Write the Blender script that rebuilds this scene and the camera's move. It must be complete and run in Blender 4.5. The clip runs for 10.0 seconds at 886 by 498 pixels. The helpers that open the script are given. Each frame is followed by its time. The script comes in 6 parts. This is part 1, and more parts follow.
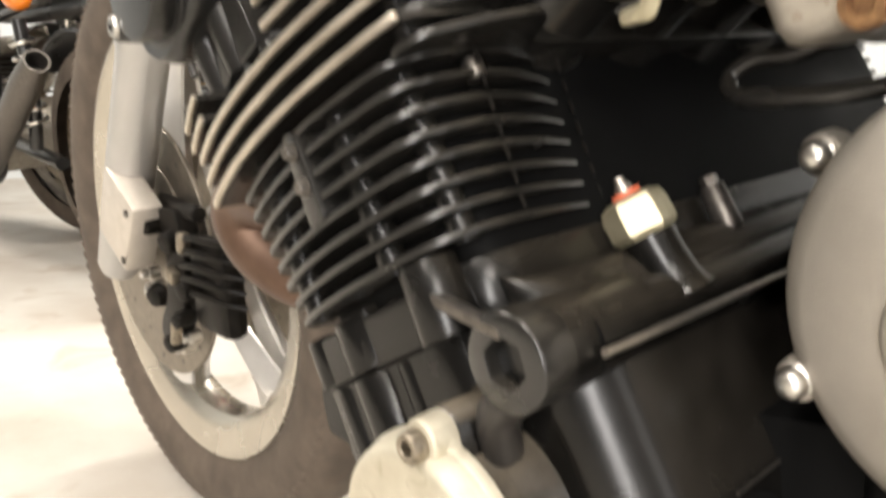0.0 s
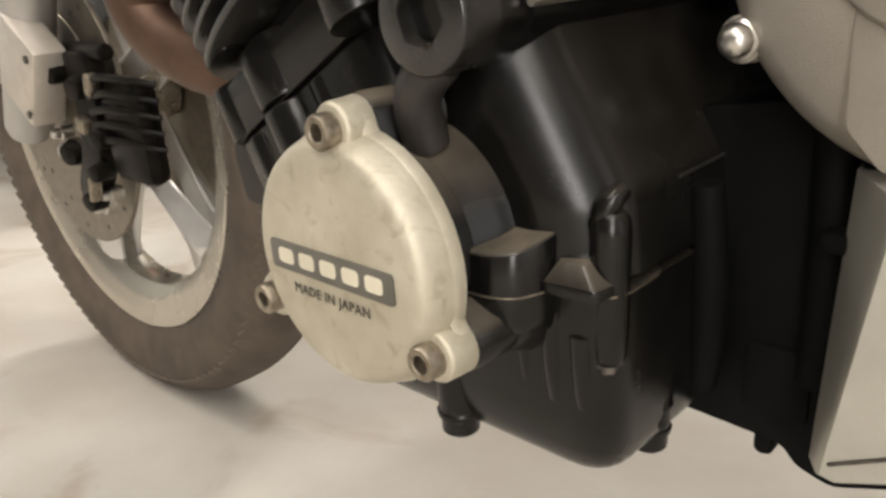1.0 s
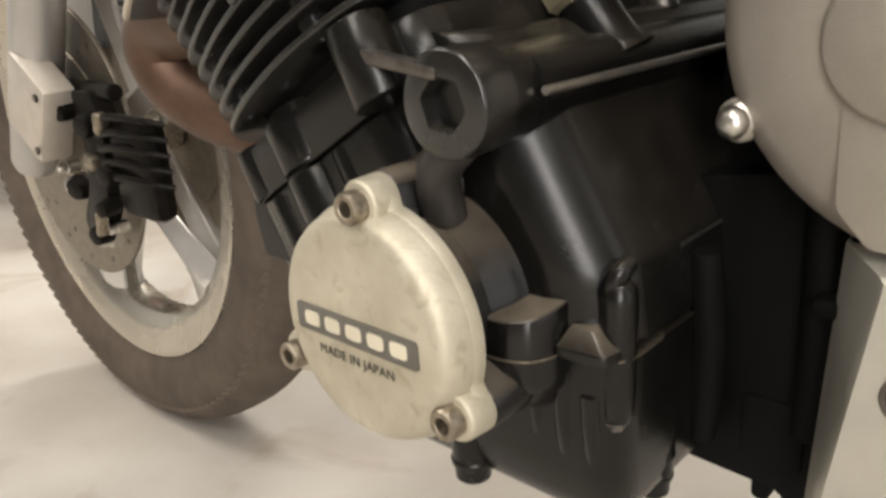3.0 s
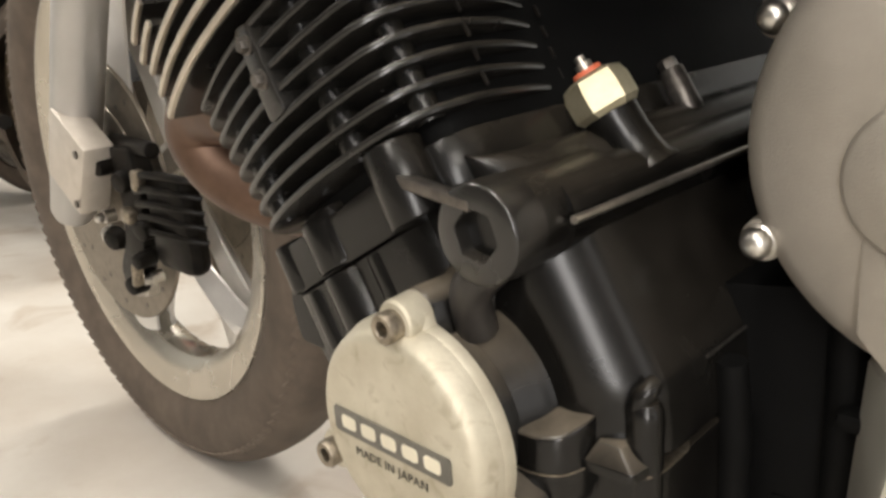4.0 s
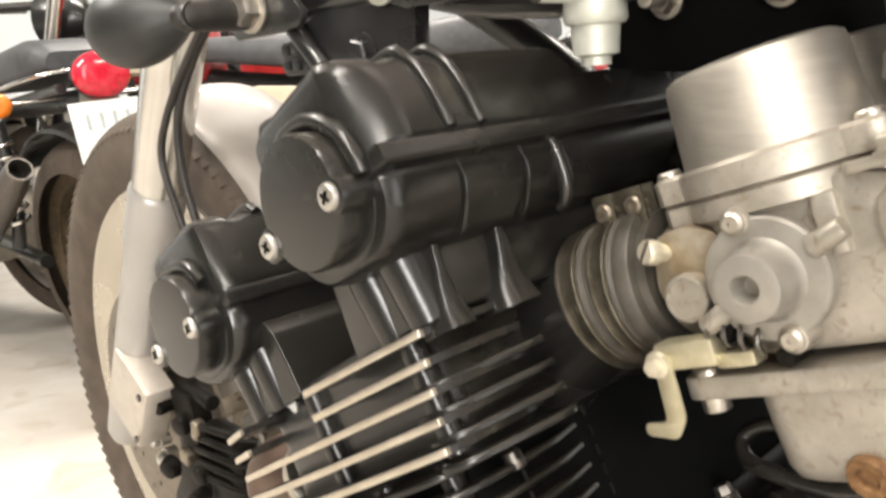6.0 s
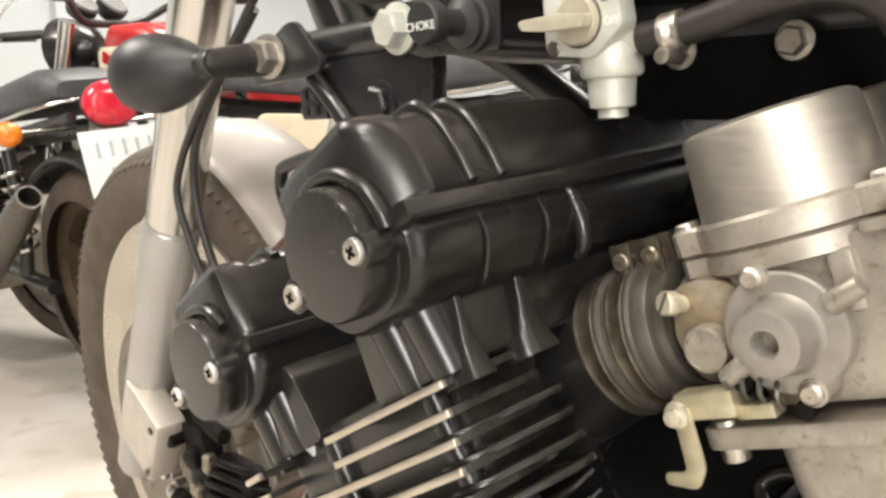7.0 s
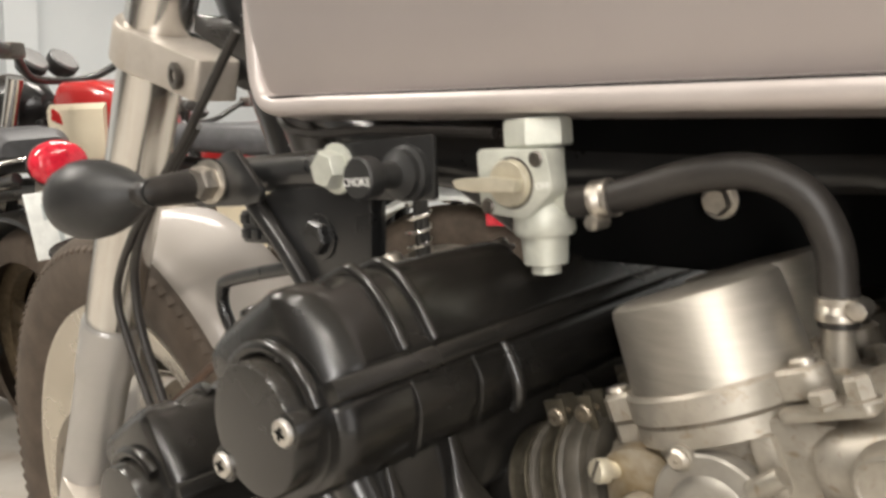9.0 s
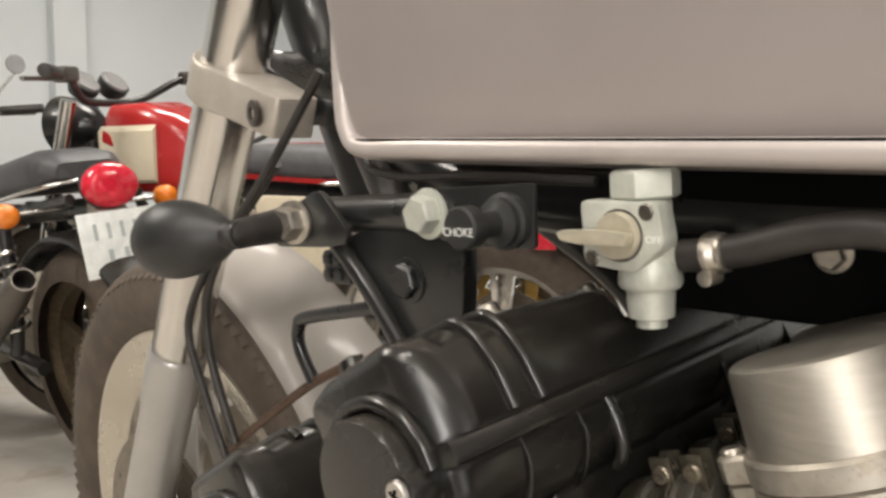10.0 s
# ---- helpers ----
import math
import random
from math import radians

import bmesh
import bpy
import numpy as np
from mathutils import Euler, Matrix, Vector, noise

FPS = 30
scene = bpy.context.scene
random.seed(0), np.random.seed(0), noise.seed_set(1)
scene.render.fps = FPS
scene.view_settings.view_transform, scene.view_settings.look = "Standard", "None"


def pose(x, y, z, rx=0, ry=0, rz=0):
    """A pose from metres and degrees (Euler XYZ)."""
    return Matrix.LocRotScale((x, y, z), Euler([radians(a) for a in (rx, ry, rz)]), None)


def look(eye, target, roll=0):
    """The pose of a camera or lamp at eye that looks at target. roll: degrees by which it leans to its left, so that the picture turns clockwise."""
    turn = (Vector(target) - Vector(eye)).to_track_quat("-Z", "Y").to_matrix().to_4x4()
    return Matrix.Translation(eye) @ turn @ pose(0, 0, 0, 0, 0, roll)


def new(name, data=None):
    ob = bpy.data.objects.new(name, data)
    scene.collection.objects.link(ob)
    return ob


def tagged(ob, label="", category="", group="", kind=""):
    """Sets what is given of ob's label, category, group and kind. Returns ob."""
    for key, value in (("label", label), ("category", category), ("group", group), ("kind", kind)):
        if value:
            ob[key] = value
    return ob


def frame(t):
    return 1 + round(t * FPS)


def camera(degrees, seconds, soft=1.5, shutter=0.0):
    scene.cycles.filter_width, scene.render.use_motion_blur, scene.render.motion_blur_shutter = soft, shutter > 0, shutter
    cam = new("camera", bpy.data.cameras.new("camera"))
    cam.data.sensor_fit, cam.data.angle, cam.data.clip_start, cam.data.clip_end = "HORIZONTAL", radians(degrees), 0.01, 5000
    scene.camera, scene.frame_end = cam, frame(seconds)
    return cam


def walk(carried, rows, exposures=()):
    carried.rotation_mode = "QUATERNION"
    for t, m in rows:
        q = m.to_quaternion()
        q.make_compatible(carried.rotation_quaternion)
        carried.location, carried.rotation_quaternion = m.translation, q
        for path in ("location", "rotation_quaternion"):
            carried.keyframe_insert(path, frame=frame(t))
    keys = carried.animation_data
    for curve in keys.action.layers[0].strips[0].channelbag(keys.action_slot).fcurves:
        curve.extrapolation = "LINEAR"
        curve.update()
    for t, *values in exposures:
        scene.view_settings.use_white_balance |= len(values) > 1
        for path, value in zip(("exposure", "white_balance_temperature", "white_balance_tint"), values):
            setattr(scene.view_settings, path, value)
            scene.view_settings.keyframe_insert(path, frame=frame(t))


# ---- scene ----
cam = camera(58.2, 10.0, soft=2.8, shutter=0.5)
METRES, EYE, TILT, LEAN, TURN = 0.485, 0.51, -11.0, -2.0, 48.0
ROWS = [
    (0.0, 0.0, 0.0, 0.0, 0.0, -0.0, 0.0),
    (0.2, 0.0091, 0.022, -0.0447, -0.25, -1.73, 0.1),
    (0.5, 0.024, 0.0424, -0.1298, -0.78, -4.44, 0.74),
    (1.0, 0.0178, 0.052, -0.1657, -3.95, -5.99, 2.94),
    (1.5, 0.0235, 0.0491, -0.1549, -4.4, -6.22, 3.7),
    (2.0, 0.0113, 0.0432, -0.1502, -4.43, -6.31, 3.55),
    (2.2, 0.0084, 0.0449, -0.1495, -4.2, -6.36, 3.6),
    (3.3, -0.004, 0.0105, -0.098, -4.75, -4.6, 2.8),
    (3.5, -0.0077, 0.012, -0.075, -3.82, -4.76, 2.94),
    (4.0, -0.0063, 0.0019, -0.0504, -2.93, -3.71, 2.99),
    (4.5, -0.0046, -0.0177, 0.0008, -2.52, -2.65, 2.7),
    (5.0, -0.0071, -0.0457, 0.1041, -2.09, -0.34, 2.58),
    (5.5, -0.0293, -0.0621, 0.2244, -1.64, 1.33, 2.89),
    (6.0, -0.0482, -0.0635, 0.3039, -1.66, 1.61, 3.0),
    (6.2, -0.0514, -0.0654, 0.3165, -1.72, 2.17, 3.02),
    (7.3, -0.0634, -0.0773, 0.33, -1.45, 3.36, 3.11),
    (7.5, -0.0544, -0.0724, 0.3383, -1.76, 3.5, 3.15),
    (8.0, -0.0336, -0.076, 0.4018, -2.9, 4.36, 3.4),
    (8.5, -0.0189, -0.0734, 0.4111, -4.24, 5.4, 3.54),
    (9.0, -0.0373, -0.0865, 0.4284, -4.47, 6.07, 3.34),
    (9.5, -0.1227, -0.0843, 0.4805, -2.07, 6.91, 2.75),
    (10.0, -0.0981, -0.0761, 0.4629, -2.23, 7.44, 2.56),
]
walk(cam, [(t, pose(0, 0, EYE, TILT, LEAN, TURN) @ pose(METRES * x, METRES * y, METRES * z, 90 + pitch, roll, yaw)) for t, x, y, z, yaw, pitch, roll in ROWS],
     exposures=((0.0, 0.7), (0.3, 0.65), (0.6, 0.32), (1.0, -0.05), (2.2, -0.05), (3.5, 0.05), (4.5, 0.22), (5.0, 0.52), (5.5, 0.71), (6.2, 0.57), (7.5, 0.33), (8.2, 0.08), (9.0, -0.02), (10.0, -0.2)))

# ---- light: white garage under ceiling tubes ----
world = bpy.data.worlds.new("world")
scene.world = world
world.use_nodes = True
world.node_tree.nodes["Background"].inputs[0].default_value = (1.0, 0.95, 0.88, 1)
world.node_tree.nodes["Background"].inputs[1].default_value = 0.05


def area(name, place, target, sx, sy, watts, colour):
    lamp = bpy.data.lights.new(name, "AREA")
    lamp.shape, lamp.size, lamp.size_y, lamp.energy, lamp.color = "RECTANGLE", sx, sy, watts, colour
    ob = new(name, lamp)
    ob.matrix_world = look(place, target)
    return ob


WARM = (1.0, 0.942, 0.862)
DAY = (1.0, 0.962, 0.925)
for lx, ly, watts in ((-0.1, -0.9, 22), (-2.2, -0.9, 52), (-0.1, 1.6, 34), (-2.6, 1.6, 50), (0.25, -2.1, 22), (2.0, -1.9, 40)):
    area("ceiling_tube_light", (lx, ly, 2.66), (lx, ly, 0), 0.2, 1.4, watts, WARM)
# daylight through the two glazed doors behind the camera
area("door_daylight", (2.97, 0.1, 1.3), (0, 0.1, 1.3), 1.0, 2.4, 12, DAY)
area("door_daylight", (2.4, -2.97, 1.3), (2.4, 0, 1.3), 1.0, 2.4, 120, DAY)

# ---- materials ----
def material(name, colour, rough=0.5, metal=0.0, colour2=None, scale=30.0, bump=0.0, bscale=200.0, dust=None, dusty=0.0, coat=0.0, spec=0.5, rvar=0.1, emit=0.0, mapping=(1, 1, 1), detail=6.0, blotch=None):
    m = bpy.data.materials.new(name)
    m.use_nodes = True
    n, k = m.node_tree.nodes, m.node_tree.links
    b = n["Principled BSDF"]
    b.inputs["Metallic"].default_value = metal
    b.inputs["Coat Weight"].default_value = coat
    b.inputs["Coat Roughness"].default_value = 0.12
    b.inputs["Specular IOR Level"].default_value = spec
    tc = n.new("ShaderNodeTexCoord")
    mp = n.new("ShaderNodeMapping")
    mp.inputs["Scale"].default_value = mapping
    k.new(tc.outputs["Object"], mp.inputs[0])
    big = n.new("ShaderNodeTexNoise")
    big.inputs["Scale"].default_value, big.inputs["Detail"].default_value, big.inputs["Roughness"].default_value = scale, detail, 0.6
    k.new(mp.outputs[0], big.inputs[0])
    fine = n.new("ShaderNodeTexNoise")
    fine.inputs["Scale"].default_value, fine.inputs["Detail"].default_value = bscale, 3.0
    k.new(mp.outputs[0], fine.inputs[0])
    ramp = n.new("ShaderNodeValToRGB")
    ramp.color_ramp.elements[0].position, ramp.color_ramp.elements[1].position = 0.35, 0.68
    c2 = colour2 or tuple(min(1, c * 1.22) for c in colour)
    ramp.color_ramp.elements[0].color, ramp.color_ramp.elements[1].color = (*colour, 1), (*c2, 1)
    k.new(big.outputs[0], ramp.inputs[0])
    last = ramp.outputs[0]
    if blotch:
        spots = n.new("ShaderNodeTexNoise")
        spots.inputs["Scale"].default_value, spots.inputs["Detail"].default_value, spots.inputs["Distortion"].default_value = scale * 3.1, 10.0, 0.8
        k.new(mp.outputs[0], spots.inputs[0])
        cut = n.new("ShaderNodeMapRange")
        cut.inputs[1].default_value, cut.inputs[2].default_value, cut.inputs[4].default_value = 0.56, 0.74, 0.75
        k.new(spots.outputs[0], cut.inputs[0])
        stain = n.new("ShaderNodeMixRGB")
        stain.inputs[2].default_value = (*blotch, 1)
        k.new(cut.outputs[0], stain.inputs[0])
        k.new(last, stain.inputs[1])
        last = stain.outputs[0]
    if dust:
        geo = n.new("ShaderNodeNewGeometry")
        sep = n.new("ShaderNodeSeparateXYZ")
        k.new(geo.outputs["Normal"], sep.inputs[0])
        up = n.new("ShaderNodeMapRange")
        up.inputs[1].default_value, up.inputs[2].default_value = 0.35, 1.0
        k.new(sep.outputs[2], up.inputs[0])
        mul = n.new("ShaderNodeMath")
        mul.operation = "MULTIPLY"
        k.new(up.outputs[0], mul.inputs[0])
        k.new(big.outputs[0], mul.inputs[1])
        amt = n.new("ShaderNodeMath")
        amt.operation = "MULTIPLY"
        amt.inputs[1].default_value = dusty
        k.new(mul.outputs[0], amt.inputs[0])
        mix = n.new("ShaderNodeMixRGB")
        mix.inputs[2].default_value = (*dust, 1)
        k.new(amt.outputs[0], mix.inputs[0])
        k.new(last, mix.inputs[1])
        last = mix.outputs[0]
    k.new(last, b.inputs["Base Color"])
    rr = n.new("ShaderNodeMapRange")
    rr.inputs[3].default_value, rr.inputs[4].default_value = max(0.02, rough - rvar), min(1, rough + rvar)
    k.new(big.outputs[0], rr.inputs[0])
    k.new(rr.outputs[0], b.inputs["Roughness"])
    if bump:
        bp = n.new("ShaderNodeBump")
        bp.inputs["Strength"].default_value, bp.inputs["Distance"].default_value = bump, 0.001
        k.new(fine.outputs[0], bp.inputs["Height"])
        k.new(bp.outputs[0], b.inputs["Normal"])
    if emit:
        b.inputs["Emission Color"].default_value = (*colour, 1)
        b.inputs["Emission Strength"].default_value = emit
    return m


DUST = (0.25, 0.21, 0.16)
BLACK = material("black_engine_paint", (0.009, 0.0084, 0.0076), 0.26, 0, (0.014, 0.0131, 0.0118), 22, 0.05, 160, DUST, 0.12, 0.0, 0.72, rvar=0.06)
CASE = material("black_crankcase_paint", (0.0035, 0.0032, 0.0029), 0.26, 0, (0.0065, 0.006, 0.0053), 40, 0.05, 160, DUST, 0.2, 0.0, 0.36, rvar=0.05)
LUGBLACK = material("dusty_black_lug", (0.0035, 0.0032, 0.0029), 0.26, 0, (0.0065, 0.006, 0.0053), 40, 0.05, 160, DUST, 0.95, 0.0, 0.45, rvar=0.05)
BLACKFIN = material("black_fin_paint", (0.009, 0.0084, 0.0077), 0.25, 0, (0.017, 0.0157, 0.014), 60, 0.04, 300, DUST, 0.25, 0, 0.6, rvar=0.07)
FRAMEBLACK = material("gloss_black_frame", (0.012, 0.012, 0.012), 0.3, 0, (0.02, 0.02, 0.02), 30, 0.03, 300, DUST, 0.2, 0.3)
# matt black; on the gearbox castings its near-black also stands for shade
MATT = material("matt_black_paint_and_shade", (0.003, 0.003, 0.003), 0.65, 0, (0.005, 0.005, 0.005), 30, 0.1, 300, spec=0.08)
POLISHED = material("polished_fin_edge", (0.62, 0.56, 0.47), 0.42, 1.0, (0.74, 0.68, 0.58), 90, 0.08, 600)
CAST = material("cast_aluminium", (0.33, 0.305, 0.258), 0.42, 0.6, (0.45, 0.415, 0.36), 70, 0.12, 1800, (0.2, 0.13, 0.07), 0.45, blotch=(0.23, 0.18, 0.12))
STAINED = material("fuel_stained_casting", (0.32, 0.25, 0.15), 0.42, 0.7, (0.46, 0.41, 0.33), 90, 0.12, 1500, (0.2, 0.13, 0.07), 0.4)
ALT = material("grey_alternator_casting", (0.33, 0.302, 0.26), 0.5, 0.6, (0.41, 0.376, 0.328), 25, 0.32, 1500)
PEG = material("satin_aluminium_plate", (0.46, 0.45, 0.4), 0.4, 0.6, (0.56, 0.54, 0.48), 18, 0.05, 900)
DOME = material("soft_bright_plating", (0.58, 0.56, 0.53), 0.32, 1.0, (0.68, 0.66, 0.62), 120, 0.1, 600)
WORN = material("worn_brown_steel", (0.2, 0.17, 0.13), 0.38, 0.9, (0.4, 0.35, 0.28), 260, 0.2, 700)
GRIME = material("grimy_black_casting", (0.003, 0.0026, 0.0023), 0.42, 0, (0.011, 0.009, 0.007), 110, 0.2, 500, spec=0.12)
COVER = material("champagne_lacquer", (0.45, 0.41, 0.315), 0.54, 0.6, (0.62, 0.58, 0.475), 35, 0.14, 500, None, 0, 0.0, blotch=(0.36, 0.31, 0.22), detail=10, rvar=0.2)
DIECAST = material("smooth_die_casting", (0.29, 0.272, 0.24), 0.42, 0.55, (0.36, 0.338, 0.3), 90, 0.08, 900)
BRUSHED = material("machined_aluminium", (0.43, 0.4, 0.345), 0.45, 0.9, (0.5, 0.468, 0.41), 60, 0.12, 600, mapping=(1, 1, 6), rvar=0.06)
TANK = material("silver_tank_paint", (0.37, 0.33, 0.312), 0.36, 0.35, (0.4, 0.36, 0.342), 6, 0.02, 900, None, 0, 0.3)
LIP = material("tank_seam_paint", (0.5, 0.45, 0.425), 0.4, 0.3, (0.55, 0.5, 0.475), 20, 0.02, 600)
CHROME = material("chrome", (0.7, 0.68, 0.65), 0.2, 1.0, (0.78, 0.76, 0.73), 20, 0, 200, rvar=0.06)
ZINC = material("yellow_zinc", (0.5, 0.455, 0.31), 0.50, 0.85, (0.62, 0.575, 0.42), 160, 0.15, 600)
STEEL = material("dull_steel", (0.45, 0.42, 0.37), 0.36, 0.95, (0.6, 0.56, 0.5), 200, 0.2, 700)
DARKSTEEL = material("dark_steel", (0.12, 0.11, 0.1), 0.4, 0.9, (0.2, 0.18, 0.16), 200, 0.2, 700)
PETCOCK = material("grey_green_die_casting", (0.5, 0.51, 0.45), 0.45, 0.35, (0.6, 0.61, 0.54), 120, 0.2, 700)
TAPLEVER = material("cream_zinc_lever", (0.6, 0.55, 0.43), 0.4, 0.6, (0.7, 0.65, 0.52), 120, 0.1, 600)
RUST = material("rusty_brass", (0.13, 0.065, 0.03), 0.6, 0.5, (0.3, 0.17, 0.075), 260, 0.4, 700)
PIPE = material("heat_browned_pipe", (0.085, 0.05, 0.034), 0.45, 0.7, (0.145, 0.09, 0.063), 40, 0.1, 500)
RUBBER = material("black_rubber", (0.02, 0.0175, 0.0155), 0.45, 0, (0.035, 0.031, 0.027), 60, 0.15, 600)
BOOT = material("grey_rubber_boot", (0.05, 0.045, 0.036), 0.42, 0.1, (0.09, 0.08, 0.066), 80, 0.2, 600)
BAND = material("tarnished_clamp_band", (0.085, 0.075, 0.055), 0.38, 0.8, (0.16, 0.142, 0.108), 120, 0.2, 600)
TYRE = material("dusty_tyre", (0.062, 0.046, 0.034), 0.75, 0, (0.105, 0.08, 0.06), 30, 0.4, 500, DUST, 0.2)
SPOKE = material("bright_pressed_aluminium", (0.7, 0.68, 0.65), 0.3, 0.55, (0.78, 0.76, 0.73), 30, 0.02, 500, rvar=0.07)
WHEEL = material("silver_wheel_paint", (0.5, 0.465, 0.4), 0.27, 0.85, (0.58, 0.54, 0.47), 12, 0.0, 500, rvar=0.05)
FORK = material("silver_fork_leg", (0.45, 0.44, 0.42), 0.36, 0.6, (0.49, 0.475, 0.46), 20, 0.03, 500, rvar=0.03)
CLAMP = material("pearl_clamp_casting", (0.5, 0.455, 0.395), 0.42, 0.45, (0.58, 0.53, 0.47), 60, 0.2, 600)
FENDER = material("silver_fender_paint", (0.33, 0.3, 0.27), 0.55, 0.3, (0.37, 0.34, 0.31), 10, 0.02, 600, None, 0, 0.2)
DISC = material("brake_disc_steel", (0.2, 0.175, 0.145), 0.45, 0.85, (0.29, 0.255, 0.21), 90, 0.2, 700)
PLASTIC = material("black_plastic", (0.02, 0.02, 0.02), 0.4, 0, (0.028, 0.028, 0.027), 40, 0.15, 800)
BADGE = material("dark_badge_enamel", (0.1, 0.095, 0.08), 0.4, 0.2, (0.14, 0.13, 0.11), 90, 0.05, 500)
PRINT = material("black_print", (0.05, 0.045, 0.035), 0.6)
PALEMARK = material("pale_mark", (0.66, 0.62, 0.5), 0.4, 0.4)
WHITEMARK = material("white_mark", (0.75, 0.75, 0.72), 0.5)
REDRING = material("red_insulator", (0.5, 0.12, 0.06), 0.5)
FLOOR = material("pale_concrete", (0.44, 0.393, 0.338), 0.6, 0, (0.59, 0.567, 0.52), 2.2, 0.35, 60, spec=0.4, rvar=0.14, detail=12, blotch=(0.38, 0.315, 0.25))
WALL = material("white_wall_paint", (0.65, 0.68, 0.695), 0.7, 0, (0.7, 0.727, 0.74), 1.2, 0.1, 90)
CEIL = material("pale_grey_ceiling", (0.44, 0.425, 0.4), 0.8, 0, (0.5, 0.485, 0.46), 2, 0.1, 90)
# assumed dark tone for the unseen walls, keeps bounced light low
DIMWALL = material("bounce_cutting_dark_grey", (0.1, 0.095, 0.09), 0.7, 0, (0.14, 0.13, 0.125), 1.2, 0.1, 90)
TUBE = material("tube_glow", (1.0, 0.93, 0.82), 0.5, emit=6.0)
REDLENS = material("red_lens", (0.55, 0.01, 0.03), 0.15, 0, (0.8, 0.03, 0.06), 60, coat=0.6)
ORANGELENS = material("orange_lens", (0.75, 0.18, 0.01), 0.2, 0, (0.85, 0.25, 0.02), 60, coat=0.5)
REDPAINT = material("red_tank_paint", (0.42, 0.02, 0.02), 0.25, 0, (0.5, 0.03, 0.03), 10, coat=0.6)
CREAM = material("cream_tank_paint", (0.68, 0.6, 0.45), 0.3, 0, (0.74, 0.66, 0.5), 10, coat=0.4)
SEAT = material("grey_seat_vinyl", (0.05, 0.05, 0.053), 0.5, 0, (0.08, 0.08, 0.085), 30, 0.2, 500)
PLATEBAR = material("pale_plate_bar", (0.42, 0.46, 0.46), 0.5)
PLATEWHITE = material("white_number_plate", (0.74, 0.76, 0.74), 0.4)
RUSTWHEEL = material("dusty_bronze_wheel", (0.1, 0.075, 0.045), 0.5, 0.6, (0.17, 0.13, 0.085), 60)
GOLD = material("gold_wheel_paint", (0.5, 0.33, 0.1), 0.4, 0.7, (0.6, 0.42, 0.15), 50)
GLASS = material("clock_glass", (0.3, 0.3, 0.3), 0.1, 0.3)


# ---- mesh tools ----
def V(*a):
    return Vector(a)


def basis(axis):
    z = Vector(axis).normalized()
    x = z.orthogonal().normalized()
    return x, z.cross(x), z


def sharpen(bm, edges, size, seg=2):
    if size > 0:
        pick = [e for e in edges if e.is_valid and len(e.link_faces) == 2 and e.calc_face_angle(0) > 0.5]
        if pick:
            bmesh.ops.bevel(bm, geom=pick, offset=size, segments=seg, profile=0.5, affect="EDGES", clamp_overlap=True)


def rings(bm, loops, closed=True, caps=True):
    """Skins a row of rings, each a list of points of the same count."""
    rows = [[bm.verts.new(p) for p in loop] for loop in loops]
    n = len(rows[0])
    for a, b in zip(rows, rows[1:]):
        for i in range(n if closed else n - 1):
            j = (i + 1) % n
            try:
                bm.faces.new((a[i], a[j], b[j], b[i]))
            except ValueError:
                pass
    if caps and closed:
        bm.faces.new(rows[0][::-1])
        bm.faces.new(rows[-1])
    return rows


def lathe(bm, base, axis, profile, seg=32, caps=True):
    """profile: (radius, height along the axis)."""
    x, y, z = basis(axis)
    base = Vector(base)
    loops = []
    for r, h in profile:
        loops.append([base + z * h + (x * math.cos(a) + y * math.sin(a)) * max(r, 1e-5) for a in (2 * math.pi * i / seg for i in range(seg))])
    rings(bm, loops, True, caps)
    return bm


def rod(bm, p0, p1, r0, r1=None, seg=20, bev=0.0):
    p0, p1 = Vector(p0), Vector(p1)
    r1 = r0 if r1 is None else r1
    h = (p1 - p0).length
    if bev:
        prof = [(r0 - bev, 0), (r0 - bev * 0.3, bev * 0.3), (r0, bev), (r1, h - bev), (r1 - bev * 0.3, h - bev * 0.3), (r1 - bev, h)]
    else:
        prof = [(r0, 0), (r1, h)]
    return lathe(bm, p0, p1 - p0, prof, seg)


def hexbolt(bm, place, axis, r, h, washer=True):
    """A hexagon head with a chamfered top on a washer, standing along the axis from its seat."""
    d = Vector(axis).normalized()
    p = Vector(place)
    if washer:
        rod(bm, p, p + d * h * 0.22, r * 1.3, seg=20, bev=h * 0.05)
    q = p + d * h * 0.22
    lathe(bm, q, d, [(r, 0), (r, h * 0.6), (r * 0.86, h * 0.75), (0.0, h * 0.75)], 6)


def socketbolt(bm, place, axis, r, h):
    """A cylinder head with a hexagon socket."""
    d = Vector(axis).normalized()
    lathe(bm, place, d, [(r, 0), (r, h * 0.85), (r * 0.88, h), (r * 0.56, h), (r * 0.5, h * 0.95), (r * 0.5, -h * 0.2), (0, -h * 0.2)], 18)


def box(bm, centre, size, bev=0.0, m=None, seg=2):
    r = bmesh.ops.create_cube(bm, size=1.0)
    mat = Matrix.Translation(centre) @ (m or Matrix()) @ Matrix.Diagonal((*size, 1))
    bmesh.ops.transform(bm, matrix=mat, verts=r["verts"])
    sharpen(bm, list({e for v in r["verts"] for e in v.link_edges}), bev, seg)
    return bm


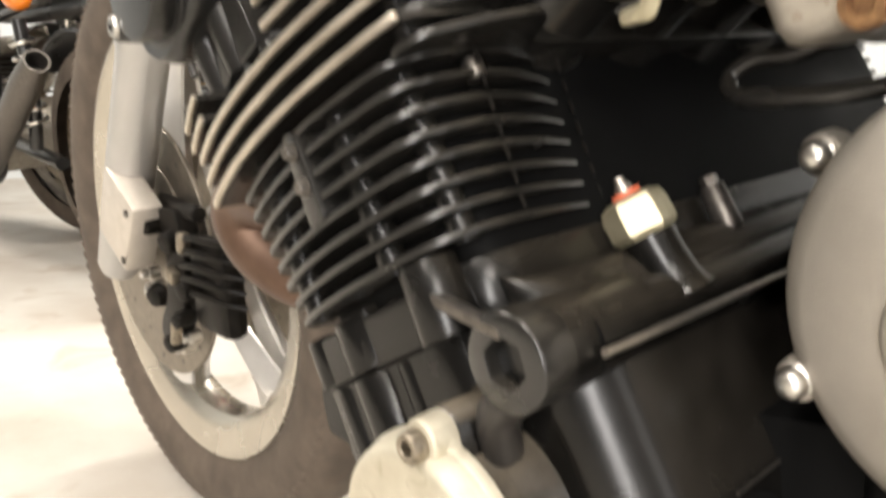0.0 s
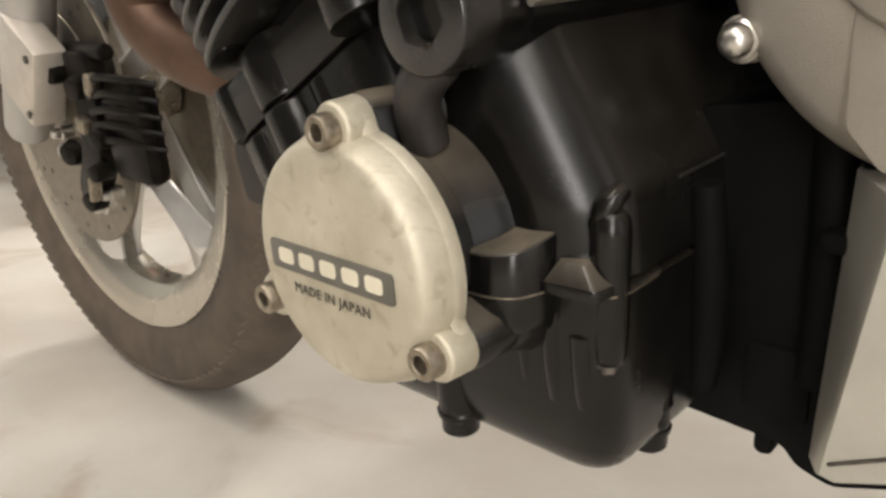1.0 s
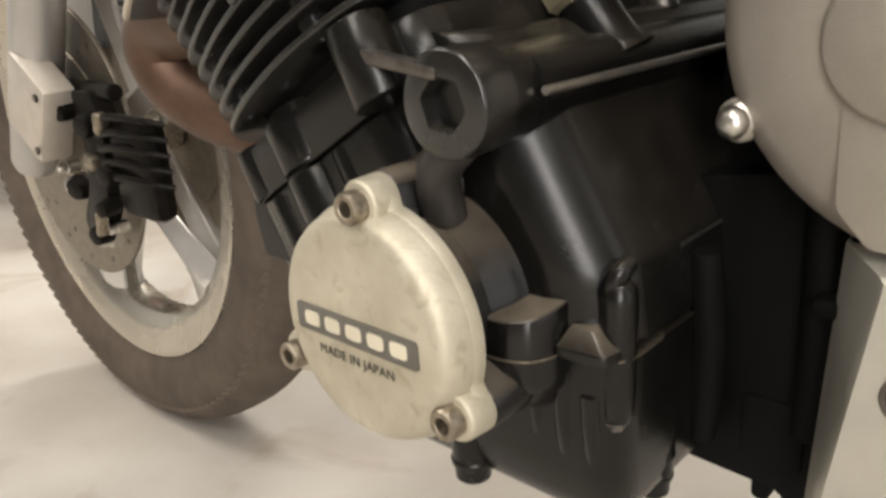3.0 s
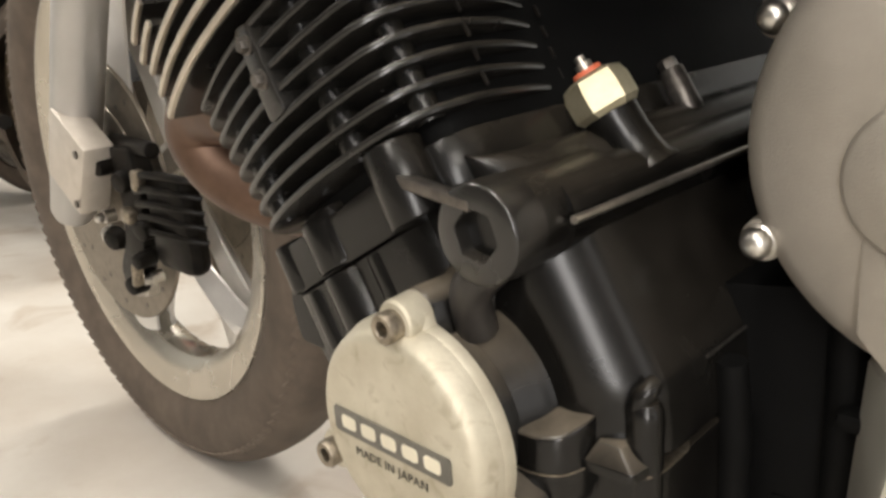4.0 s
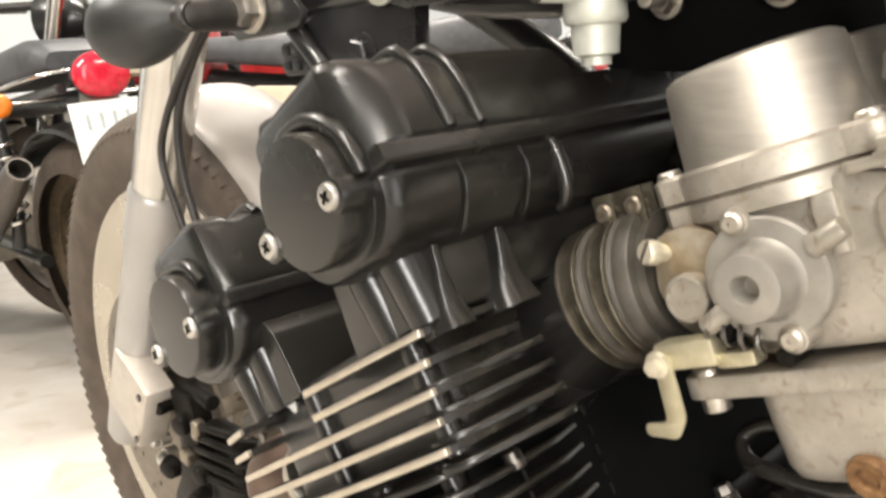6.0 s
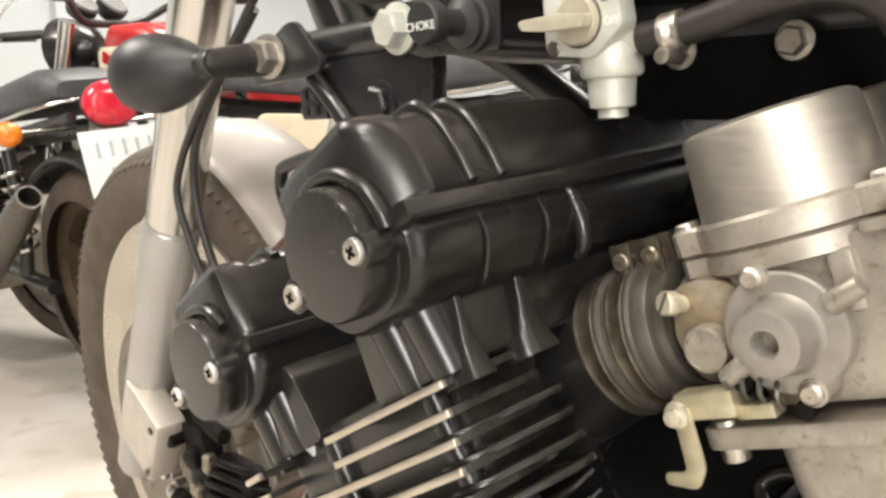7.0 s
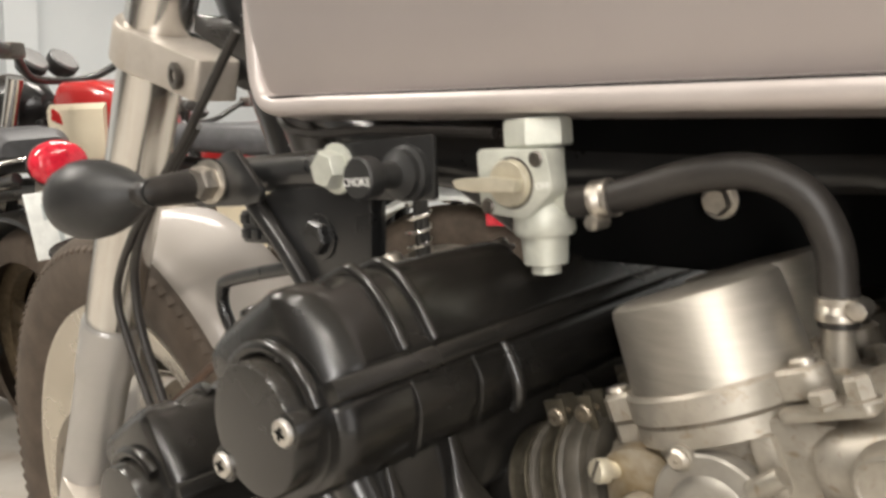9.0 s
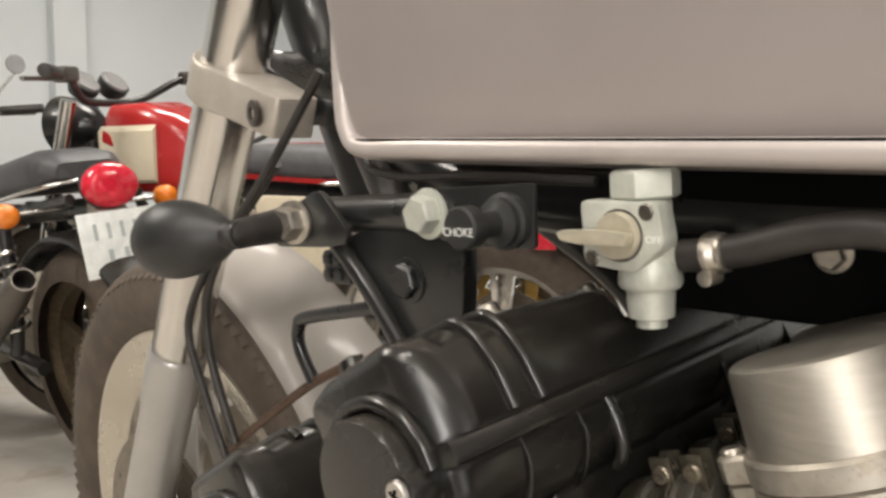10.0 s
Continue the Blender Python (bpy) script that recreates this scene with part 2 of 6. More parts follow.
def prism(bm, outline, frame3, d0, d1, bev=0.0, seg=2):
    """Extrudes a plane outline [(a, b)] along the third axis of frame3 = (origin, ea, eb, en)."""
    o, ea, eb, en = (Vector(v) for v in frame3)
    lo = [bm.verts.new(o + ea * a + eb * b + en * d0) for a, b in outline]
    hi = [bm.verts.new(o + ea * a + eb * b + en * d1) for a, b in outline]
    n = len(outline)
    faces = [bm.faces.new(lo[::-1]), bm.faces.new(hi)]
    faces += [bm.faces.new((lo[i], lo[(i + 1) % n], hi[(i + 1) % n], hi[i])) for i in range(n)]
    bmesh.ops.recalc_face_normals(bm, faces=faces)
    sharpen(bm, list({e for f in faces for e in f.edges}), bev, seg)
    return bm


def smooth_path(points, steps=8):
    p = [Vector(q) for q in points]
    p = [p[0] * 2 - p[1]] + p + [p[-1] * 2 - p[-2]]
    out = []
    for i in range(1, len(p) - 2):
        for s in range(steps):
            t = s / steps
            a, b, c, d = p[i - 1], p[i], p[i + 1], p[i + 2]
            out.append(0.5 * (2 * b + (c - a) * t + (2 * a - 5 * b + 4 * c - d) * t * t + (3 * b - a - 3 * c + d) * t ** 3))
    out.append(p[-2])
    return out


def tube(bm, points, r, seg=12, steps=8, smooth=True):
    path = smooth_path(points, steps) if smooth else [Vector(q) for q in points]
    x = None
    loops = []
    for i, q in enumerate(path):
        d = (path[min(i + 1, len(path) - 1)] - path[max(i - 1, 0)]).normalized()
        x = d.orthogonal().normalized() if x is None else (x - d * x.dot(d)).normalized()
        y = d.cross(x)
        rr = r(i / (len(path) - 1)) if callable(r) else r
        loops.append([q + (x * math.cos(a) + y * math.sin(a)) * rr for a in (2 * math.pi * j / seg for j in range(seg))])
    rings(bm, loops)
    return bm


def rounded(pts, r, seg=5):
    """A polygon with rounded corners; r: one radius, or one for each corner."""
    out = []
    n = len(pts)
    for i in range(n):
        rad = r[i] if isinstance(r, (list, tuple)) else r
        p, a, b = Vector(pts[i]), Vector(pts[i - 1]), Vector(pts[(i + 1) % n])
        u, w = (a - p), (b - p)
        k = min(rad, u.length * 0.48, w.length * 0.48)
        if k < 1e-5:
            out.append((p.x, p.y))
            continue
        s, e = p + u.normalized() * k, p + w.normalized() * k
        for j in range(seg + 1):
            t = j / seg
            q = s * (1 - t) ** 2 + p * 2 * t * (1 - t) + e * t * t
            out.append((q.x, q.y))
    return out


def part(name, bm, mat, parent, label="", flat=False, angle=38):
    """Links a bmesh as one mesh object under a thing or a part."""
    bmesh.ops.recalc_face_normals(bm, faces=bm.faces[:])
    me = bpy.data.meshes.new(name)
    bm.to_mesh(me)
    bm.free()
    me.materials.append(mat)
    if not flat:
        for p in me.polygons:
            p.use_smooth = True
        me.set_sharp_from_angle(angle=radians(angle))
    ob = new(name, me)
    if parent:
        ob.parent = parent
    if label:
        tagged(ob, label)
    return ob


def again(ob, parent=None, m=None):
    """The same mesh once more, as an object of its own."""
    c = new(ob.name.split(".")[0], ob.data)
    c.parent = parent or ob.parent
    if m is not None:
        c.matrix_basis = m
    return c


def B():
    return bmesh.new()


def lettering(name, text, size, mat, parent, m, depth=0.0002, spread=1.0):
    cu = bpy.data.curves.new(name, "FONT")
    cu.body, cu.size, cu.align_x, cu.align_y, cu.extrude, cu.space_character = text, size, "CENTER", "CENTER", depth, spread
    tmp = bpy.data.objects.new(name, cu)
    scene.collection.objects.link(tmp)
    bpy.context.view_layer.update()
    me = bpy.data.meshes.new_from_object(tmp.evaluated_get(bpy.context.evaluated_depsgraph_get()))
    bpy.data.objects.remove(tmp)
    me.materials.clear()
    me.materials.append(mat)
    me.transform(m)
    ob = new(name, me)
    ob.parent = parent
    return ob


XZ = (V(0, 0, 0), V(1, 0, 0), V(0, 0, 1), V(0, 1, 0))
TA = radians(30)
EU, EW = V(math.cos(TA), 0, math.sin(TA)), V(-math.sin(TA), 0, math.cos(TA))
EO = V(0, 0, 0.37)


def E(u, y, w):
    """A place in the frame of the leaning cylinders: u to the rear along the fins, w up the bores."""
    return EO + EU * u + EW * w + V(0, y, 0)


UW = (EO, EU, EW, V(0, 1, 0))
UY = (EO, EU, V(0, 1, 0), EW)


# ---- the garage ----
def slab(name, lo, hi, mat, label, category, bev=0.0):
    bm = B()
    c = [(a + b) / 2 for a, b in zip(lo, hi)]
    s = [b - a for a, b in zip(lo, hi)]
    box(bm, c, s, bev)
    return tagged(part(name, bm, mat, None, flat=True), label, category, kind="structure")


slab("floor", (-4.7, -3.0, -0.1), (3.0, 3.7, -0.0135), FLOOR, "pale worn concrete garage floor with stains", "floor")
slab("wall_west", (-4.9, -3.0, -0.1), (-4.7, 3.7, 2.8), WALL, "white painted garage wall", "wall")
slab("wall_north", (-4.9, 3.7, -0.1), (3.2, 3.9, 2.8), WALL, "white painted garage wall", "wall")
# unseen walls added behind the camera, dark so reflections stay deep
slab("wall_south", (-4.9, -3.2, -0.1), (3.2, -3.0, 2.8), DIMWALL, "unseen closing wall, dark grey to cut bounced light", "wall")
slab("wall_east", (3.0, -3.0, -0.1), (3.2, 3.7, 2.8), DIMWALL, "unseen closing wall, dark grey to cut bounced light", "wall")
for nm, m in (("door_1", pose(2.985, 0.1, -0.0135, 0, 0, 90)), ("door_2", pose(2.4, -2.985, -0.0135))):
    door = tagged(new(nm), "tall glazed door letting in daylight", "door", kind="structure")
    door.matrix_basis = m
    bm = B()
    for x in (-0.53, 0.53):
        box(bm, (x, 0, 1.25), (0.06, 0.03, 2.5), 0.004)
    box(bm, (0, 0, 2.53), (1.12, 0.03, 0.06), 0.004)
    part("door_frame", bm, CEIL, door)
slab("ceiling", (-4.9, -3.2, 2.8), (3.2, 3.9, 2.9), CEIL, "pale grey painted garage ceiling", "ceiling")
slab("pilaster", (-4.7, 1.53, -0.05), (-4.6, 1.7, 2.8), WALL, "white painted pilaster on the garage wall", "pilaster", 0.004)

for lx, ly in ((-0.1, -0.9), (-2.2, -0.9), (-0.1, 1.6), (-2.6, 1.6), (0.25, -2.1), (2.0, -1.9)):
    lamp = tagged(new("ceiling_light"), "white twin-tube light fixture on the ceiling", "lamp", "ceiling lights")
    lamp.matrix_basis = pose(lx, ly, 2.8)
    bm = B()
    box(bm, (0, 0, -0.03), (0.16, 1.5, 0.06), 0.006)
    part("fixture_body", bm, WALL, lamp)
    for sx in (-0.045, 0.045):
        bm = B()
        rod(bm, (sx, -0.7, -0.08), (sx, 0.7, -0.08), 0.013, bev=0.002)
        part("tube", bm, TUBE, lamp)

# ---- the black and silver motorcycle, leaning on its stand ----
bike = tagged(new("motorcycle"), "silver motorcycle with black finned engine parked on the concrete", "motorcycle")
bike.matrix_basis = pose(-0.2, 0.4518, -0.0006, 5.0)


def group_part(name, mesh_bm, mat, label=""):
    return part(name, mesh_bm, mat, bike, label)


# crankcase: an upper block with a slanting shoulder, and the tapered sump below the seam
bm = B()
out = [(-0.112, 0.362), (0.0815, 0.362), (0.0785, 0.388), (0.0735, 0.397), (0.048, 0.441), (0.042, 0.454), (0.022, 0.47), (-0.06, 0.43), (-0.108, 0.407), (-0.118, 0.385)]
loops = []
base = rounded(out, [0.004, 0.004, 0.006, 0.006, 0.01, 0.006, 0.012, 0.01, 0.01, 0.01], 5)
for k in range(13):
    a, s = radians(90 * k / 12), k / 12
    sx, sy = 0.7 * (1 - math.sin(a)) + 0.3 * (1 - s), 0.7 * (1 - math.cos(a)) + 0.3 * s
    loops.append([V(x - 0.027 * sx * min(1, max(0, x / 0.045)), -0.2085 + 0.022 * sy, z) for x, z in base])

loops.append([V(x, 0.206, z) for x, z in base])
rings(bm, loops)
crankcase = group_part("upper_crankcase", bm, CASE, "satin black painted upper crankcase")

bm = B()
loops = []
for z, x0, x1, y0 in ((0.361, -0.11, 0.0815, -0.207), (0.345, -0.1, 0.081, -0.2065), (0.325, -0.09, 0.08, -0.205), (0.31, -0.08, 0.079, -0.2035), (0.298, -0.075, 0.0778, -0.2015), (0.2915, -0.072, 0.076, -0.199), (0.2865, -0.069, 0.073, -0.195), (0.2845, -0.064, 0.068, -0.19)):
    loops.append([V(a, b, z) for a, b in rounded([(x0, y0), (x1, y0), (x1, -y0), (x0, -y0)], 0.016, 5)])
rings(bm, loops)
sump = group_part("sump", bm, CASE, "satin black tapered sump")
bm = B()
prism(bm, rounded([(0.02, -0.2085), (0.0825, -0.2085), (0.0825, -0.17), (0.02, -0.17)], 0.014, 5), (V(0, 0, 0.3607), V(1, 0, 0), V(0, 1, 0), V(0, 0, 1)), 0, 0.0006)
part("gasket", bm, WORN, sump, "thin worn gasket line")


def stacked(levels, n=5):
    """Skins level outlines; each level: (height, slope of the height along y, outline, corner radius)."""
    bm = B()
    rings(bm, [[V(a, b, z + sl * (b + 0.21)) for a, b in rounded(o, r, n)] for z, sl, o, r in levels])
    return bm


# the large bolt lug above and below the seam
LUG = [(0.033, -0.2), (0.034, -0.2235), (0.0375, -0.2262), (0.0485, -0.2255), (0.0565, -0.2215), (0.0602, -0.2125), (0.0615, -0.2)]


def about(o, cx, cy, kx, ky):
    return [(cx + (a - cx) * kx, cy + (b - cy) * ky) for a, b in o]


part("bolt_lug", stacked([(0.3614, 0, LUG, 0.003), (0.3772, 0.22, LUG, 0.003), (0.3781, 0.22, about(LUG, 0.047, -0.2, 0.985, 0.975), 0.003), (0.3786, 0.22, about(LUG, 0.047, -0.2, 0.955, 0.94), 0.003), (0.3787, 0.3, about(LUG, 0.047, -0.2, 0.6, 0.6), 0.003)]), LUGBLACK, crankcase)
part("bolt_lug", stacked([(0.3606, 0, LUG, 0.003), (0.351, 0, about(LUG, 0.047, -0.2, 0.98, 0.96), 0.003), (0.3475, 0, about(LUG, 0.049, -0.2, 0.93, 0.86), 0.003), (0.3455, 0, about(LUG, 0.05, -0.2, 0.8, 0.6), 0.003), (0.344, 0, about(LUG, 0.051, -0.198, 0.6, 0.3), 0.003)]), LUGBLACK, sump)
part("gasket", stacked([(0.3606, 0, about(LUG, 0.049, -0.2, 1.01, 1.015), 0.006), (0.3612, 0, about(LUG, 0.049, -0.2, 1.01, 1.015), 0.006)]), WORN, crankcase)
# a small sloping lug on the seam beside it
TAB = [(0.0585, -0.2), (0.0597, -0.2135), (0.0785, -0.2115), (0.0805, -0.2)]
TABTOP = [(0.0605, -0.2), (0.0622, -0.2085), (0.0725, -0.2078), (0.0745, -0.2)]
part("bolt_lug", stacked([(0.3612, 0, TAB, 0.003), (0.3645, 0, TAB, 0.002), (0.3652, 0, about(TAB, 0.07, -0.2, 0.98, 0.97), 0.002), (0.3705, 0, TABTOP, 0.002), (0.3712, 0, about(TABTOP, 0.067, -0.2, 0.9, 0.9), 0.002)]), LUGBLACK, crankcase)
# slender bolt column across the seam, with its bolt below and a short web on top
bm = B()
lathe(bm, (0.0757, -0.1985, 0.3355), (0, 0, 1), [(0.0046, 0), (0.0056, 0.003), (0.0062, 0.012), (0.0066, 0.044), (0.0062, 0.049), (0.0045, 0.0515), (0, 0.0522)], 24)
part("bolt_column", bm, CASE, crankcase)
bm = B()
hexbolt(bm, V(0.0757, -0.1995, 0.3355), (0, 0, -1), 0.0034, 0.0035)
part("column_bolt", bm, DARKSTEEL, crankcase)
bm = B()
tube(bm, [V(0.0735, -0.2, 0.381), V(0.0748, -0.1995, 0.388), V(0.0765, -0.198, 0.391), V(0.0772, -0.1945, 0.393)], lambda t: 0.0046 - 0.0015 * t, 16, 6)
part("column_web", bm, CASE, crankcase)
bm = B()
rod(bm, V(0.0781, -0.16, 0.389), V(0.0781, -0.06, 0.3905), 0.0007, seg=8)
part("rear_seam", bm, DARKSTEEL, crankcase, "thin worn seam line")
for px, py, pz, rr in ((0.005, -0.197, 0.28, 1.0), (-0.036, -0.19, 0.292, 0.85), (0.064, -0.15, 0.272, 0.95), (0.075, -0.162, 0.292, 0.5)):
    bm = B()
    lathe(bm, (px, py, pz), (0, 0, 1), [(0.0062 * rr, 0), (0.0078 * rr, 0.0015), (0.008 * rr, 0.0075), (0.0092 * rr, 0.0085), (0.0094 * rr, 0.0105), (0.0086 * rr, 0.0115), (0.0094 * rr, 0.03), (0.0105 * rr, 0.06)], 18)
    part("sump_bolt", bm, CASE, sump)
for rx, r0, z0 in ((0.0455, 0.004, 0.35), (0.0575, 0.0048, 0.352), (0.0685, 0.0042, 0.345)):
    bm = B()
    tube(bm, [V(rx, -0.2035, z0), V(rx, -0.203, 0.332), V(rx - 0.0005, -0.2005, 0.318), V(rx - 0.0015, -0.1965, 0.304), V(rx - 0.003, -0.189, 0.296)], lambda t: r0 * (1 - 0.3 * t), 14, 5)
    part("rib", bm, CASE, sump)

# housing ring behind the round cover
COVER_C = (0.004, 0.3695)
COVER_BOLTS = ((0.0055, 0.4145), (-0.0385, 0.3475), (0.0435, 0.3472))


def star(circles, n=96):
    """The outer outline of overlapping circles, seen from the first one's centre."""
    cx, cz = circles[0][:2]
    out = []
    for i in range(n):
        a = 2 * math.pi * i / n
        d = Vector((math.cos(a), math.sin(a)))
        best = 0
        for x, z, r in circles:
            q = Vector((x - cx, z - cz))
            along = q.dot(d)
            off = r * r - (q.length_squared - along * along)
            if off >= 0:
                best = max(best, along + math.sqrt(off))
        out.append((cx + d.x * best, cz + d.y * best))
    return out


def inset(outline, k):
    """Moves a closed outline inwards by k."""
    n = len(outline)
    out = []
    for i in range(n):
        a, b = Vector(outline[i - 1]), Vector(outline[(i + 1) % n])
        t = (b - a).normalized()
        out.append((outline[i][0] - t.y * k, outline[i][1] + t.x * k))
    return out


def lobed(r, lobe):
    return star([(*COVER_C, r)] + [(a, b, lobe) for a, b in COVER_BOLTS])


bm = B()
rings(bm, [[V(a, y, b) for a, b in inset(lobed(0.0375, 0.0098), k)] for k, y in ((0, -0.19), (0, -0.2345), (0.001, -0.2358))])
step = star([(*COVER_C, 0.0418), (0.0055, 0.4145, 0.0115), (0.0435, 0.3472, 0.0112)], 160)
rings(bm, [[V(a, y, b) for a, b in inset(step, k)] for k, y in ((-0.006, -0.2), (-0.0022, -0.207), (-0.0005, -0.212), (0.0003, -0.2142), (0.0012, -0.2162), (0.0026, -0.219), (0.0042, -0.2232))])
part("cover_seat", bm, LUGBLACK, crankcase)
bm = B()
rings(bm, [[V(a, y, b) for a, b in inset(lobed(0.0453, 0.0092), k)] for k, y in ((0, -0.2362), (0.0002, -0.2402), (0.0012, -0.2418))])
main = star([(*COVER_C, 0.0453)])
rings(bm, [[V(a, y, b) for a, b in inset(main, k)] for k, y in ((0, -0.2364), (0.0003, -0.2395), (0.0018, -0.2445), (0.003, -0.2478), (0.004, -0.2496), (0.0055, -0.2509), (0.0075, -0.2516), (0.01, -0.2519), (0.03, -0.252))])
crank_cover = group_part("crank_cover", bm, COVER, "champagne silver round engine cover")
for bx, bz in COVER_BOLTS:
    bm = B()
    yb = -0.2472
    lathe(bm, (bx, -0.236, bz), (0, -1, 0), [(0.0092, 0), (0.0088, -0.236 - yb - 0.0015), (0.0082, -0.236 - yb - 0.0004), (0.0074, -0.236 - yb), (0.0, -0.236 - yb)], 28)
    part("bolt_boss", bm, COVER, crank_cover)
    bm = B()
    socketbolt(bm, (bx, yb + 0.0008, bz), (0, -1, 0), 0.0059, 0.0068)
    part("cover_bolt", bm, WORN, crank_cover, "worn steel socket bolt")
bm = B()
prism(bm, rounded([(-0.0288, 0.3635), (0.0342, 0.3635), (0.0342, 0.3742), (-0.0288, 0.3742)], 0.0018, 3), XZ, -0.2526, -0.2518, 0.0001)
badge = part("badge", bm, BADGE, crank_cover, "dark rounded maker's badge")
for i in range(5):
    bm = B()
    cx = -0.0198 + i * 0.0113
    prism(bm, rounded([(cx - 0.0041, 0.3662), (cx + 0.0041, 0.3662), (cx + 0.0041, 0.3718), (cx - 0.0041, 0.3718)], 0.0018, 3), XZ, -0.2529, -0.2524)
    part("emblem_block", bm, PALEMARK, crank_cover)
lettering("cover_lettering", "MADE IN JAPAN", 0.0052, PRINT, crank_cover, pose(0.0022, -0.2524, 0.3578, 90), 0.0001, 1.08)

# cylinders: core, studs, and a stack of cooling fins
bm = B()
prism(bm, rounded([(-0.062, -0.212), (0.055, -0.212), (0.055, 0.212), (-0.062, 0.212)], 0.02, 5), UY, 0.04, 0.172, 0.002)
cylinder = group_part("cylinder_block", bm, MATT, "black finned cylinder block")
bm = B()
prism(bm, rounded([(-0.085, -0.219), (0.058, -0.219), (0.06, 0.219), (-0.085, 0.219)], 0.026, 6), UY, 0.0676, 0.0895, 0.001)
part("cylinder_base", bm, CASE, cylinder)
bm = B()
prism(bm, rounded([(-0.083, -0.217), (0.032, -0.217), (0.034, 0.217), (-0.083, 0.217)], 0.02, 6), UY, 0.0, 0.067, 0.001)
part("case_mouth", bm, CASE, cylinder)
for u, r in ((-0.06, 0.009),):
    bm = B()
    rod(bm, E(u, -0.2105, -0.005), E(u, -0.2105, 0.066), r, r, 24, 0.002)
    part("case_rib", bm, CASE, cylinder)
for u, r, w0, w1 in ((-0.034, 0.0145, -0.002, 0.0662), (-0.034, 0.0145, 0.0682, 0.092), (-0.068, 0.011, 0.0682, 0.0915), (-0.008, 0.009, 0.0, 0.066), (-0.002, 0.008, 0.0682, 0.0905)):
    bm = B()
    rod(bm, E(u, -0.2095, w0), E(u, -0.2095, w1), r, r, 24, 0.0012)
    part("case_rib", bm, CASE, cylinder)
for i in range(8):
    w = 0.0985 + i * 0.0094
    grow = 0.002 * i
    bm = B()
    fo = rounded([(-0.06 - grow, -0.228), (-0.02, -0.238), (0.02, -0.238), (0.054 + grow * 0.6, -0.228), (0.064 + grow * 0.5, -0.2), (0.06 + grow * 0.5, -0.165), (0.05, -0.125), (0.053, 0.2), (0.05, 0.231), (-0.07, 0.231), (-0.08, 0.2), (-0.082, -0.2)], [0.03, 0.03, 0.03, 0.02, 0.02, 0.012, 0.015, 0.02, 0.02, 0.02, 0.02, 0.03], 4)
    prism(bm, fo, UY, w - 0.0015, w + 0.0015, 0.0009, 2)
    part("cooling_fin", bm, BLACKFIN, cylinder)
# stud columns and rubber dampers between the fins
for u, y, r in ((-0.045, -0.222, 0.007), (0.02, -0.224, 0.0065), (0.05, -0.212, 0.006)):
    bm = B()
    rod(bm, E(u, y, 0.096), E(u, y, 0.168), r, seg=16)
    part("stud_column", bm, CASE, cylinder)
for u, y in ((0.0655, -0.193), (0.0545, -0.135)):
    for i in range(7):
        w = 0.1032 + i * 0.0094
        bm = B()
        rod(bm, E(u + 0.001 * i, y, w - 0.0025), E(u + 0.001 * i, y, w + 0.0025), 0.0008, seg=8)
        part("fin_pin", bm, DARKSTEEL if y < -0.2 else GRIME, cylinder)
bm = B()
rod(bm, E(0.066, -0.191, 0.153), E(0.066, -0.191, 0.161), 0.0042, seg=16, bev=0.001)
part("oil_plug", bm, DARKSTEEL, cylinder)
bm = B()
prism(bm, rounded([(-0.004, 0.127), (0.008, 0.127), (0.008, 0.165), (-0.002, 0.167)], 0.003, 3), UW, -0.239, -0.22, 0.002)
part("chain_tensioner", bm, BLACK, cylinder)
for w in (0.158, 0.143):
    bm = B()
    hexbolt(bm, E(0.003, -0.239, w), (0, -1, 0), 0.003, 0.004)
    part("tensioner_bolt", bm, DARKSTEEL, cylinder)

# cylinder head: block, black fins with polished edges on the end face
bm = B()
prism(bm, rounded([(-0.075, -0.215), (0.07, -0.215), (0.07, 0.215), (-0.075, 0.215)], 0.012, 4), UY, 0.165, 0.226, 0.002)
head = group_part("cylinder_head", bm, BLACKFIN, "black cylinder head with polished fin edges")
def bow(u):
    """The fins' end face bulges outwards."""
    return -0.2235 - 0.0175 * max(0.0, 1 - ((u + 0.012) / 0.1) ** 2)


for i in range(5):
    w = 0.1735 + i * 0.0111
    spans = ((-0.092 + 0.0015 * i, 0.0765 + 0.0025 * i),) if i < 3 else ((0.016, 0.0765 + 0.0025 * i), (-0.1, -0.062))
    for u0, u1 in spans:
        bm = B()
        us = [u0 + (u1 - u0) * k / 12 for k in range(13)]
        fo = [(u, bow(u)) for u in us] + [(u1 + 0.003, -0.217), (u1 + 0.004, -0.19), (u1 - 0.004, -0.168), (0.058, -0.155), (0.058, 0.22), (u0, 0.22)]
        prism(bm, fo, UY, w - 0.0016, w + 0.0016)
        part("cooling_fin", bm, BLACKFIN, head)
        bm = B()
        prism(bm, [(u, bow(u) - 0.0024) for u in us] + [(u, bow(u) + 0.0006) for u in us[::-1]], UY, w - 0.0016, w + 0.0016, 0.0005, 2)
        part("polished_edge", bm, POLISHED, head, "polished bare aluminium fin edge")
for u in (0.066, -0.02):
    bm = B()
    rod(bm, E(u, -0.2155, 0.17), E(u, -0.2155, 0.22), 0.006, seg=14)
    part("stud_column", bm, BLACKFIN, head)

